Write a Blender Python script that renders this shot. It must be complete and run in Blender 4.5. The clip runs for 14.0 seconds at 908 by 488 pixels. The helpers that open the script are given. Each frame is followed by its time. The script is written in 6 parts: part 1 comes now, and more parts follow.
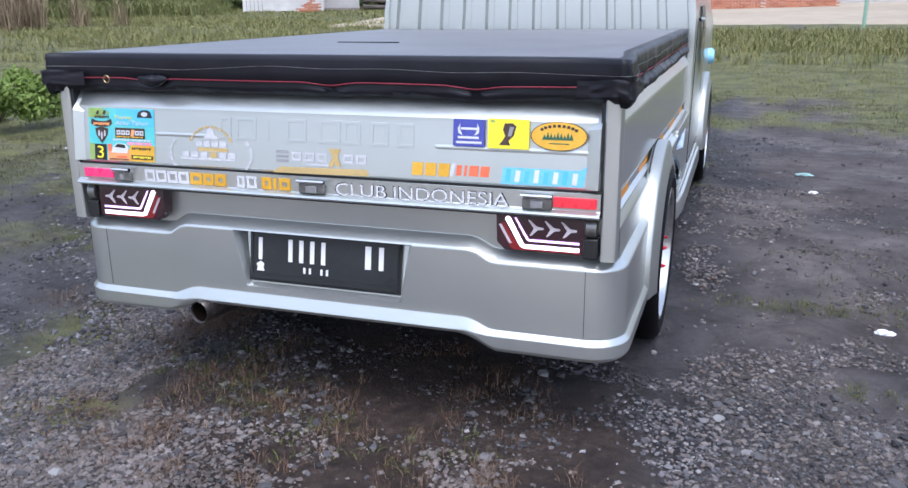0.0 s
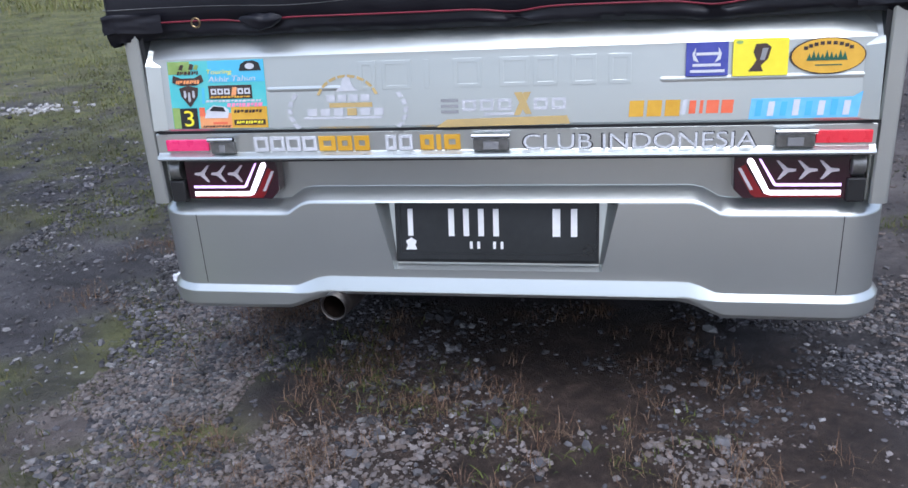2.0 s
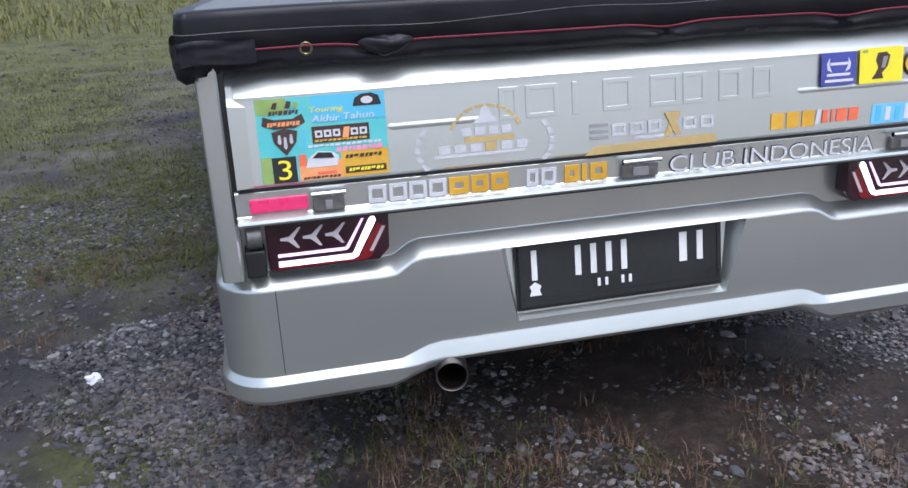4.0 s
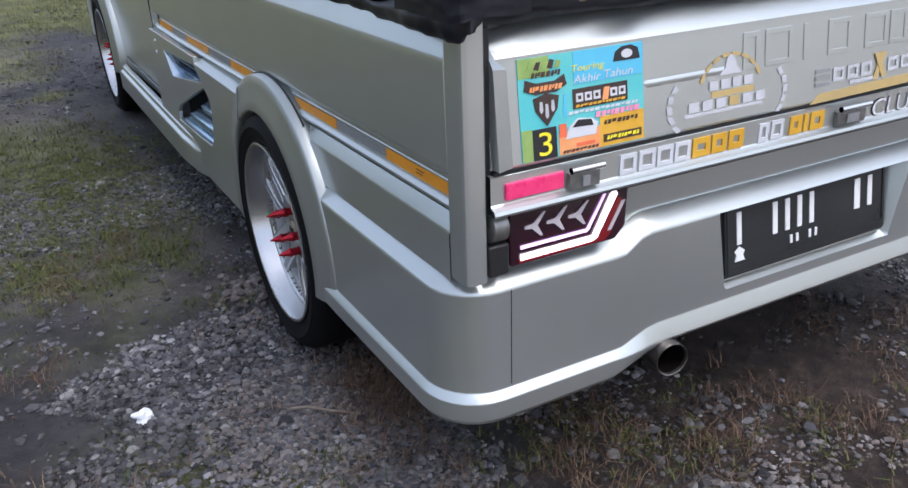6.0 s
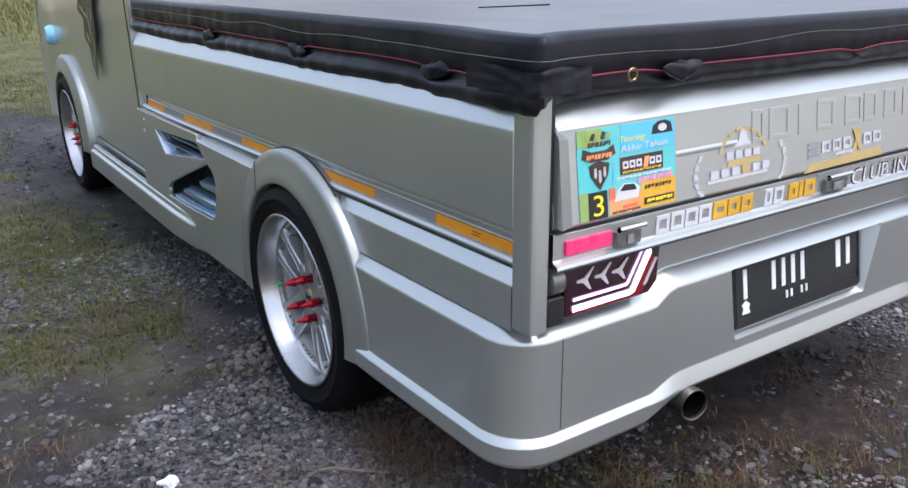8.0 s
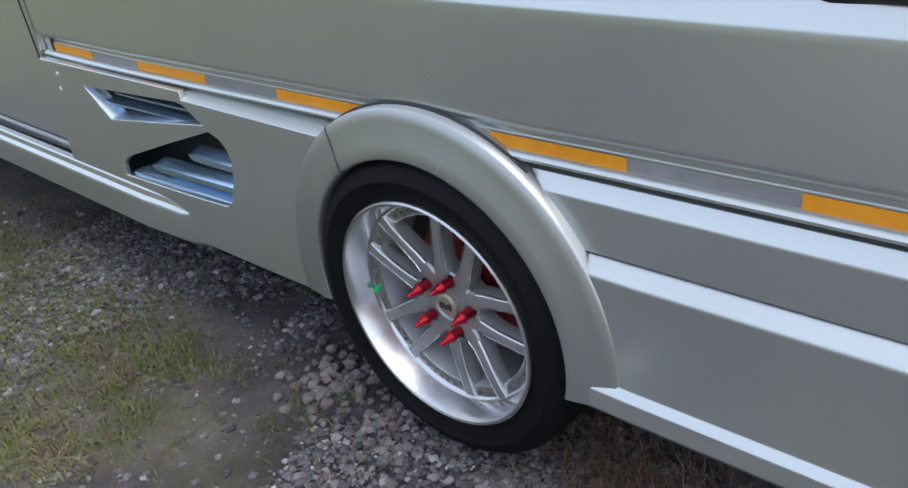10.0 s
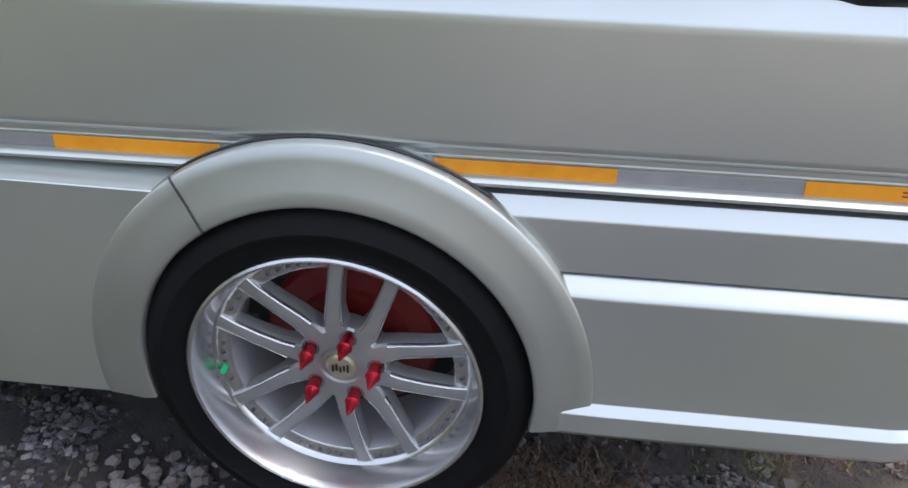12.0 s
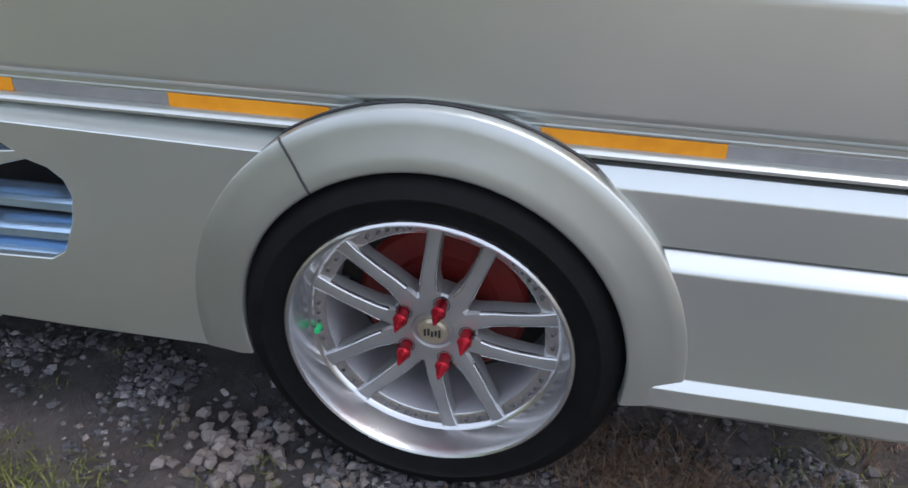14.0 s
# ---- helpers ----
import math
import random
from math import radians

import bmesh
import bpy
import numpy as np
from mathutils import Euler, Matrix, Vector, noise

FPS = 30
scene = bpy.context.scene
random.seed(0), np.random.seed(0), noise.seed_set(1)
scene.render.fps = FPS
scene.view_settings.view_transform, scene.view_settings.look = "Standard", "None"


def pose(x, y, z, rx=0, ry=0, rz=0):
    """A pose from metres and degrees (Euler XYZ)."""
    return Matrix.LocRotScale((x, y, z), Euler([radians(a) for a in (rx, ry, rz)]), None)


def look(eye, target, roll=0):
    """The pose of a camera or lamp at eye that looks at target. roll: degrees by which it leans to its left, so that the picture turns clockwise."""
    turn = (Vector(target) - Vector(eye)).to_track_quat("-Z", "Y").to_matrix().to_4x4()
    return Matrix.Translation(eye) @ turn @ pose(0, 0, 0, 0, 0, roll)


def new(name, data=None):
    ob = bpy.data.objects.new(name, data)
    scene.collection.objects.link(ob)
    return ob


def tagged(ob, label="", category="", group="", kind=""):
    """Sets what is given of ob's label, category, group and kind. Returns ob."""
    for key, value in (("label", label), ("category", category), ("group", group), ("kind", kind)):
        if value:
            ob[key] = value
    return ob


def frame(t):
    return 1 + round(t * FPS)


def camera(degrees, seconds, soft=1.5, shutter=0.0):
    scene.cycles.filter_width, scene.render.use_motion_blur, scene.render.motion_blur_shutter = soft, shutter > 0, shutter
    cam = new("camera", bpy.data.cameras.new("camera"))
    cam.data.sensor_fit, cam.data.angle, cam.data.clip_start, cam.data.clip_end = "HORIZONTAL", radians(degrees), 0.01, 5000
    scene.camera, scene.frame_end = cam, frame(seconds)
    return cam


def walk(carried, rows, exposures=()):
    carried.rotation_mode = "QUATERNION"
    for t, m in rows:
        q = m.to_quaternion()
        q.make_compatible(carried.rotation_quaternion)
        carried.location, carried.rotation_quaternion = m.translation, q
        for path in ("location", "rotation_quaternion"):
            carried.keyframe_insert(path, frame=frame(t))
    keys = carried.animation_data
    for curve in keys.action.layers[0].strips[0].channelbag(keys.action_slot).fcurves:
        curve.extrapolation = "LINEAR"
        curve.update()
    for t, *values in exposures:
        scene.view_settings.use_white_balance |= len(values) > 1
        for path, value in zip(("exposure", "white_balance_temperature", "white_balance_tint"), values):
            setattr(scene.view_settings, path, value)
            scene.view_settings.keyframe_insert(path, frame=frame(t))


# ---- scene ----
cam = camera(57.6, 14.0)
PATH = [
    (0, (0.966, -1.932, 1.059), (0.339, -0.115, 0.504), -0.6),
    (0.5, (0.774, -1.926, 1.04), (0.229, -0.06, 0.569), -2.7),
    (1, (0.606, -1.889, 1.02), (0.12, -0.053, 0.393), -1.8),
    (1.5, (0.382, -1.788, 1.033), (-0.249, 0.025, 0.472), -6.4),
    (2, (0.208, -1.734, 1.045), (-0.154, 0.093, 0.315), -3.6),
    (2.5, (-0.009, -1.721, 1.043), (-0.243, 0.167, 0.427), -6.3),
    (4.8, (-0.949, -1.287, 1.031), (-0.327, 0.476, 0.321), 0.0),
    (5, (-0.999, -1.226, 1.021), (-0.41, 0.552, 0.318), -1.6),
    (5.5, (-1.142, -1.079, 1.032), (-0.496, 0.694, 0.368), -2.5),
    (6, (-1.277, -1.042, 1.028), (-0.413, 0.567, 0.212), -2.0),
    (6.5, (-1.422, -1.067, 1.021), (-0.482, 0.529, 0.267), -2.5),
    (7, (-1.459, -1.063, 1.026), (-0.471, 0.532, 0.334), -1.2),
    (7.5, (-1.481, -1.064, 1.038), (-0.392, 0.492, 0.411), -0.5),
    (8, (-1.516, -1.033, 1.038), (-0.453, 0.538, 0.402), -0.7),
    (8.5, (-1.545, -0.893, 1.023), (-0.522, 0.668, 0.303), -1.1),
    (8.7, (-1.548, -0.786, 1.033), (-0.558, 0.786, 0.291), -3.0),
    (10.8, (-1.605, 0.146, 1.05), (-0.147, 1.052, 0.024), -3.8),
    (11, (-1.604, 0.215, 1.032), (-0.083, 1.021, 0.014), -2.3),
    (11.5, (-1.66, 0.386, 1.032), (-0.021, 0.784, -0.043), -0.9),
    (12, (-1.689, 0.439, 1.041), (0.032, 0.646, 0.044), 1.5),
    (12.5, (-1.694, 0.444, 1.056), (0.042, 0.604, 0.075), -0.2),
    (13, (-1.687, 0.457, 1.057), (0.032, 0.619, 0.048), 0.3),
    (13.5, (-1.685, 0.466, 1.033), (0.034, 0.597, 0.02), 2.0),
    (14, (-1.712, 0.5, 1.035), (-0.04, 0.823, -0.015), 1.7),
]
walk(cam, [(t, look(eye, target, roll)) for t, eye, target, roll in PATH], [(0, 1.22, 5450, 13), (0.5, 1.16, 5450, 13), (1, 1.24, 5450, 13), (1.5, 1.00, 5400, 12), (2, 0.93, 5380, 12), (2.5, 0.84, 5380, 12), (5, 0.90, 5680, 12), (5.5, 0.90, 5680, 12), (6, 0.95, 5680, 12), (6.5, 1.29, 5750, 12.5), (7, 1.30, 5750, 12.5), (7.5, 1.22, 5750, 12.5), (8.5, 1.18, 5800, 12.5), (11, 1.74, 6020, 11), (11.5, 1.75, 6130, 12), (12.5, 1.66, 6080, 12), (14, 1.72, 6100, 12)])

# ---- light ----
world = bpy.data.worlds.new("sky")
scene.world = world
world.use_nodes = True
wn = world.node_tree.nodes
sky = wn.new("ShaderNodeTexSky")
sky.sky_type = "NISHITA"
sky.sun_disc = False
sky.sun_elevation = radians(58)
sky.sun_rotation = radians(159)
sky.air_density, sky.dust_density, sky.ozone_density = 1.0, 6.0, 2.0
wn["Background"].inputs["Strength"].default_value = 0.15
# thin even cloud before the blue
cloud = wn.new("ShaderNodeMix")
cloud.data_type = "RGBA"
cloud.inputs["Factor"].default_value = 0.5
cloud.inputs[7].default_value = (3.6, 3.6, 3.6, 1)
world.node_tree.links.new(sky.outputs["Color"], cloud.inputs[6])
world.node_tree.links.new(cloud.outputs[2], wn["Background"].inputs["Color"])
sun_data = bpy.data.lights.new("sun", "SUN")
sun_data.energy = 0.6
sun_data.angle = radians(40)
sun_data.color = (1.0, 0.97, 0.93)
sun = new("sun", sun_data)
sun.matrix_world = look((2.2, -5.8, 15), (0, 0, 0))


# ---- materials ----
def surface(name, a, b, scale=20.0, rough=0.5, metal=0.0, bump=0.0, bump_scale=80.0, coat=0.0, rough_var=0.1, spec=0.5, stretch=None):
    """Two-tone surface with coarse stains, fine grain and relief, in metres."""
    m = bpy.data.materials.new(name)
    m.use_nodes = True
    n, l = m.node_tree.nodes, m.node_tree.links
    p = n["Principled BSDF"]
    tc = n.new("ShaderNodeTexCoord")
    src = tc.outputs["Object"]
    if stretch:
        mp = n.new("ShaderNodeMapping")
        mp.inputs["Scale"].default_value = stretch
        l.new(src, mp.inputs["Vector"])
        src = mp.outputs["Vector"]
    big, fine = n.new("ShaderNodeTexNoise"), n.new("ShaderNodeTexNoise")
    big.inputs["Scale"].default_value = scale / 8
    big.inputs["Detail"].default_value = 5
    fine.inputs["Scale"].default_value = scale
    fine.inputs["Detail"].default_value = 4
    for t in (big, fine):
        l.new(src, t.inputs["Vector"])
    add = n.new("ShaderNodeMath")
    add.operation = "MULTIPLY_ADD"
    l.new(big.outputs["Fac"], add.inputs[0])
    add.inputs[1].default_value = 0.6
    half = n.new("ShaderNodeMath")
    half.operation = "MULTIPLY"
    l.new(fine.outputs["Fac"], half.inputs[0])
    half.inputs[1].default_value = 0.4
    l.new(half.outputs[0], add.inputs[2])
    ramp = n.new("ShaderNodeValToRGB")
    ramp.color_ramp.elements[0].position, ramp.color_ramp.elements[1].position = 0.35, 0.65
    ramp.color_ramp.elements[0].color, ramp.color_ramp.elements[1].color = (*a, 1), (*b, 1)
    l.new(add.outputs[0], ramp.inputs["Fac"])
    l.new(ramp.outputs["Color"], p.inputs["Base Color"])
    mr = n.new("ShaderNodeMapRange")
    mr.inputs["From Min"].default_value, mr.inputs["From Max"].default_value = 0.3, 0.7
    mr.inputs["To Min"].default_value, mr.inputs["To Max"].default_value = max(rough - rough_var, 0.02), min(rough + rough_var, 1)
    l.new(big.outputs["Fac"], mr.inputs["Value"])
    l.new(mr.outputs["Result"], p.inputs["Roughness"])
    p.inputs["Metallic"].default_value = metal
    p.inputs["Coat Weight"].default_value = coat
    p.inputs["Coat Roughness"].default_value = 0.12
    p.inputs["Coat Roughness"].default_value = 0.12
    p.inputs["Specular IOR Level"].default_value = spec
    if bump:
        bn, bt = n.new("ShaderNodeBump"), n.new("ShaderNodeTexNoise")
        bt.inputs["Scale"].default_value = bump_scale
        bt.inputs["Detail"].default_value = 6
        l.new(src, bt.inputs["Vector"])
        l.new(bt.outputs["Fac"], bn.inputs["Height"])
        bn.inputs["Strength"].default_value = 0.6
        bn.inputs["Distance"].default_value = bump
        l.new(bn.outputs["Normal"], p.inputs["Normal"])
    return m


def varied(name, colours, rough=0.8, spec=0.3, translucent=0.0):
    """One colour for each loose piece, out of a row of colours."""
    m = bpy.data.materials.new(name)
    m.use_nodes = True
    n, l = m.node_tree.nodes, m.node_tree.links
    p = n["Principled BSDF"]
    g = n.new("ShaderNodeNewGeometry")
    ramp = n.new("ShaderNodeValToRGB")
    els = ramp.color_ramp.elements
    while len(els) < len(colours):
        els.new(0.5)
    for i, c in enumerate(colours):
        els[i].position, els[i].color = i / (len(colours) - 1), (*c, 1)
    l.new(g.outputs["Random Per Island"], ramp.inputs["Fac"])
    l.new(ramp.outputs["Color"], p.inputs["Base Color"])
    p.inputs["Roughness"].default_value = rough
    p.inputs["Specular IOR Level"].default_value = spec
    if translucent:
        p.inputs["Transmission Weight"].default_value = 0.0
        p.inputs["Subsurface Weight"].default_value = 0.0
    return m


def weathered(m, scale, low, high):
    """Broad dirty and clean patches laid over a material's own colour."""
    n, l = m.node_tree.nodes, m.node_tree.links
    p = n["Principled BSDF"]
    src = p.inputs["Base Color"].links[0].from_socket
    tc, t, r, x = n.new("ShaderNodeTexCoord"), n.new("ShaderNodeTexNoise"), n.new("ShaderNodeValToRGB"), n.new("ShaderNodeMix")
    t.inputs["Scale"].default_value, t.inputs["Detail"].default_value = scale, 9
    t.inputs["Roughness"].default_value = 0.7
    l.new(tc.outputs["Object"], t.inputs["Vector"])
    l.new(t.outputs["Fac"], r.inputs["Fac"])
    r.color_ramp.elements[0].position, r.color_ramp.elements[1].position = 0.36, 0.64
    r.color_ramp.elements[0].color, r.color_ramp.elements[1].color = (*low, 1), (*high, 1)
    x.data_type, x.blend_type = "RGBA", "MULTIPLY"
    x.inputs["Factor"].default_value = 1.0
    l.new(src, x.inputs[6])
    l.new(r.outputs["Color"], x.inputs[7])
    l.new(x.outputs[2], p.inputs["Base Color"])
    return m


def glow(name, colour, strength, base=(0.8, 0.8, 0.8)):
    m = bpy.data.materials.new(name)
    m.use_nodes = True
    p = m.node_tree.nodes["Principled BSDF"]
    p.inputs["Base Color"].default_value = (*base, 1)
    p.inputs["Emission Color"].default_value = (*colour, 1)
    p.inputs["Emission Strength"].default_value = strength
    p.inputs["Roughness"].default_value = 0.2
    return m


silver = surface("silver_paint", (0.550, 0.578, 0.556), (0.59, 0.618, 0.596), 6, 0.28, 0.80, 0.00001, 400, 0.6, 0.0)
flare_paint = surface("flatter_silver_paint", (0.41, 0.426, 0.402), (0.466, 0.482, 0.456), 9, 0.38, 0.80, 0.00002, 300, 0.4, 0.05)
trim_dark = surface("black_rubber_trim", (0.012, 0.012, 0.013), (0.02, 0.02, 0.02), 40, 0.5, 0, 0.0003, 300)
under = surface("dark_underbody", (0.012, 0.011, 0.011), (0.028, 0.025, 0.022), 15, 0.85, 0, 0.002, 60)
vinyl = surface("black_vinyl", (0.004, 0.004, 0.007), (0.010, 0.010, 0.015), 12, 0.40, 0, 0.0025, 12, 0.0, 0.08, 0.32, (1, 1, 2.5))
# top sheet's base is paler than the hem: the sky's sheen is painted in
vinyl_sheen = surface("black_vinyl_sky_sheen", (0.13, 0.132, 0.139), (0.18, 0.183, 0.189), 5, 0.47, 0, 0.003, 6, 0.0, 0.06)
red_cord_m = surface("red_cord", (0.13, 0.009, 0.022), (0.20, 0.013, 0.03), 200, 0.6)
satin = surface("satin_silver_paint", (0.50, 0.51, 0.535), (0.58, 0.59, 0.615), 30, 0.36, 0.35)
rubber = surface("tyre_rubber", (0.0028, 0.0028, 0.0034), (0.006, 0.006, 0.0066), 30, 0.65, 0, 0.0008, 200, 0, 0.08, 0.15)
alloy = surface("satin_alloy", (0.33, 0.33, 0.33), (0.40, 0.40, 0.395), 30, 0.40, 0.6, 0.0001, 600)
polished = surface("polished_alloy", (0.52, 0.525, 0.53), (0.60, 0.605, 0.61), 30, 0.23, 0.95, 0.0, 0, 0.0, 0.05)
red_metal = surface("red_anodised_metal", (0.30, 0.008, 0.018), (0.42, 0.016, 0.03), 60, 0.28, 0.75)
red_drum = surface("red_painted_drum", (0.13, 0.007, 0.006), (0.20, 0.013, 0.009), 40, 0.5)
chrome = surface("chrome", (0.75, 0.77, 0.80), (0.82, 0.83, 0.85), 30, 0.08, 1.0, 0, 0, 0, 0.03)
vent_dark = surface("navy_black_sheet", (0.004, 0.006, 0.012), (0.008, 0.011, 0.020), 20, 0.5)
rim_blue = surface("pale_blue_chrome", (0.60, 0.68, 0.76), (0.68, 0.75, 0.82), 30, 0.25, 0.85, 0, 0, 0, 0.04)
# chrome for the vent slats, the sky's blue reflection put into its colour
sky_chrome = surface("sky_tinted_chrome", (0.40, 0.56, 0.74), (0.48, 0.64, 0.82), 30, 0.20, 0.85, 0, 0, 0, 0.04)
galvanised = surface("worn_steel", (0.16, 0.16, 0.15), (0.32, 0.32, 0.31), 60, 0.4, 0.8)
orange_m = surface("orange_reflective_tape", (0.72, 0.27, 0.012), (0.82, 0.34, 0.015), 60, 0.4)
tape_grey = surface("grey_tape", (0.27, 0.27, 0.275), (0.33, 0.33, 0.335), 60, 0.45, 0.3)
red_refl = surface("red_reflector", (0.75, 0.03, 0.05), (0.85, 0.05, 0.07), 200, 0.3, 0, 0.0006, 500)
pink_refl = surface("pink_reflector", (0.80, 0.03, 0.16), (0.90, 0.06, 0.20), 200, 0.3, 0, 0.0006, 500)
lens_dark = surface("smoked_lens", (0.020, 0.004, 0.010), (0.035, 0.006, 0.014), 30, 0.08, 0, 0, 0, 0.5, 0.03)
lens_red = surface("red_lens", (0.16, 0.006, 0.010), (0.24, 0.009, 0.012), 60, 0.15, 0, 0, 0, 0.5)
lamp_white = glow("lit_light_bar", (1.0, 0.82, 0.82), 1.6)
lamp_violet = glow("lit_thin_line", (0.75, 0.35, 0.85), 0.9)
lamp_grey = surface("chevron_white", (0.55, 0.50, 0.52), (0.65, 0.60, 0.62), 80, 0.3)
plate_black = surface("plate_black", (0.010, 0.012, 0.013), (0.018, 0.020, 0.021), 60, 0.35, 0, 0.0003, 200)
faded_white = surface("faded_white_sticker", (0.50, 0.51, 0.53), (0.62, 0.62, 0.64), 60, 0.4, 0.2)
faded_gold = surface("faded_gold_sticker", (0.48, 0.36, 0.16), (0.58, 0.42, 0.16), 60, 0.4, 0.2)
white_paint = surface("white_paint", (0.72, 0.72, 0.70), (0.82, 0.82, 0.80), 60, 0.45)
white_vinyl = surface("white_sticker", (0.58, 0.59, 0.61), (0.68, 0.68, 0.70), 60, 0.4)
yellow_vinyl = surface("golden_yellow_sticker", (0.62, 0.33, 0.02), (0.75, 0.44, 0.04), 60, 0.4)
bright_yellow = surface("bright_yellow_sticker", (0.85, 0.72, 0.015), (0.92, 0.80, 0.03), 60, 0.4)
blue_vinyl = surface("blue_sticker", (0.05, 0.06, 0.30), (0.08, 0.09, 0.38), 60, 0.4)
sky_vinyl = surface("sky_blue_sticker", (0.13, 0.45, 0.75), (0.22, 0.55, 0.85), 60, 0.4)
cyan_vinyl = surface("turquoise_sticker", (0.06, 0.46, 0.51), (0.15, 0.55, 0.53), 25, 0.4)
cyan_blue = surface("cyan_blue_sticker", (0.10, 0.42, 0.68), (0.12, 0.50, 0.68), 25, 0.4)
orange_vinyl = surface("orange_sticker", (0.80, 0.30, 0.10), (0.85, 0.42, 0.18), 40, 0.4)
red_vinyl = surface("red_orange_sticker", (0.75, 0.13, 0.05), (0.82, 0.18, 0.08), 60, 0.4)
brown_vinyl = surface("dark_brown_sticker", (0.028, 0.018, 0.015), (0.065, 0.036, 0.026), 90, 0.4)
green_vinyl = surface("dark_green_sticker", (0.015, 0.09, 0.05), (0.03, 0.14, 0.08), 90, 0.4)
olive_vinyl = surface("olive_green_sticker", (0.22, 0.34, 0.08), (0.34, 0.46, 0.14), 60, 0.4)
pink_vinyl = surface("pink_sticker", (0.80, 0.25, 0.40), (0.85, 0.35, 0.48), 60, 0.4)
cream_gold = surface("pale_gold_sticker", (0.42, 0.36, 0.24), (0.56, 0.50, 0.36), 60, 0.4)
glass_dark = surface("dark_glass", (0.01, 0.012, 0.013), (0.015, 0.017, 0.018), 10, 0.05, 0, 0, 0, 0.6, 0.02)
head_blue = surface("pale_blue_lens", (0.25, 0.58, 0.80), (0.35, 0.68, 0.88), 40, 0.12, 0, 0, 0, 0.5)
burnt = surface("burnt_steel", (0.09, 0.079, 0.073), (0.23, 0.207, 0.193), 50, 0.38, 0.9)
brass = surface("tarnished_brass", (0.22, 0.16, 0.08), (0.34, 0.26, 0.14), 90, 0.35, 0.9)
soot = surface("sooty_steel", (0.004, 0.003, 0.0026), (0.011, 0.007, 0.005), 60, 0.95, 0.0, 0.0, 80, 0.0, 0.03, 0.08)


# ---- mesh helpers ----
def finish(name, bm, material, smooth=40):
    bmesh.ops.remove_doubles(bm, verts=bm.verts, dist=1e-6)
    bmesh.ops.recalc_face_normals(bm, faces=bm.faces)
    me = bpy.data.meshes.new(name)
    bm.to_mesh(me)
    bm.free()
    me.materials.append(material)
    if smooth:
        for f in me.polygons:
            f.use_smooth = True
        me.set_sharp_from_angle(angle=radians(smooth))
    return me


def thing(name, place, label, category, group="", kind=""):
    """An Empty at the base of a thing; its parts keep world coordinates."""
    ob = new(name)
    ob.empty_display_size = 0.1
    ob.matrix_world = Matrix.Translation(place)
    return tagged(ob, label, category, group, kind)


def world_of(ob):
    return world_of(ob.parent) @ ob.matrix_parent_inverse @ ob.matrix_basis if ob.parent else ob.matrix_basis.copy()


def attach(ob, parent):
    ob.parent = parent
    ob.matrix_parent_inverse = world_of(parent).inverted()
    return ob


def part(name, bm, material, parent, label="", smooth=40, bevel=0.0):
    me = bm if isinstance(bm, bpy.types.Mesh) else finish(name, bm, material, smooth)
    ob = new(name, me)
    if bevel:
        b = ob.modifiers.new("edge", "BEVEL")
        b.width, b.segments, b.limit_method, b.angle_limit = bevel, 2, "ANGLE", radians(25)
    if smooth and material is silver:
        w = ob.modifiers.new("shade", "WEIGHTED_NORMAL")
        w.keep_sharp, w.weight, w.mode = True, 80, "FACE_AREA"
    if parent:
        attach(ob, parent)
    return tagged(ob, label)


def loft(rows, bm=None, closed=False):
    """A sheet through rows of points; closed joins the last column to the first."""
    bm = bm or bmesh.new()
    vs = [[bm.verts.new(p) for p in row] for row in rows]
    for a, b in zip(vs, vs[1:]):
        k = len(a)
        for i in range(k if closed else k - 1):
            j = (i + 1) % k
            quad = [a[i], a[j], b[j], b[i]]
            if (quad[0].co - quad[1].co).length < 1e-7:
                quad.pop(1)
            try:
                bm.faces.new(quad)
            except ValueError:
                pass
    return bm


def box(bm, x0, x1, y0, y1, z0, z1):
    v = [bm.verts.new((x, y, z)) for x in (x0, x1) for y in (y0, y1) for z in (z0, z1)]
    for f in ((0, 1, 3, 2), (4, 6, 7, 5), (0, 4, 5, 1), (2, 3, 7, 6), (0, 2, 6, 4), (1, 5, 7, 3)):
        bm.faces.new([v[i] for i in f])
    return bm


def prism(outline, place, depth):
    """A slab: 2D outline, mapped by place(u, v, d), from d = 0 to depth."""
    bm = bmesh.new()
    a = [bm.verts.new(place(u, v, 0.0)) for u, v in outline]
    b = [bm.verts.new(place(u, v, depth)) for u, v in outline]
    bm.faces.new(a)
    bm.faces.new(b[::-1])
    for i in range(len(a)):
        j = (i + 1) % len(a)
        bm.faces.new([a[j], a[i], b[i], b[j]])
    return bm


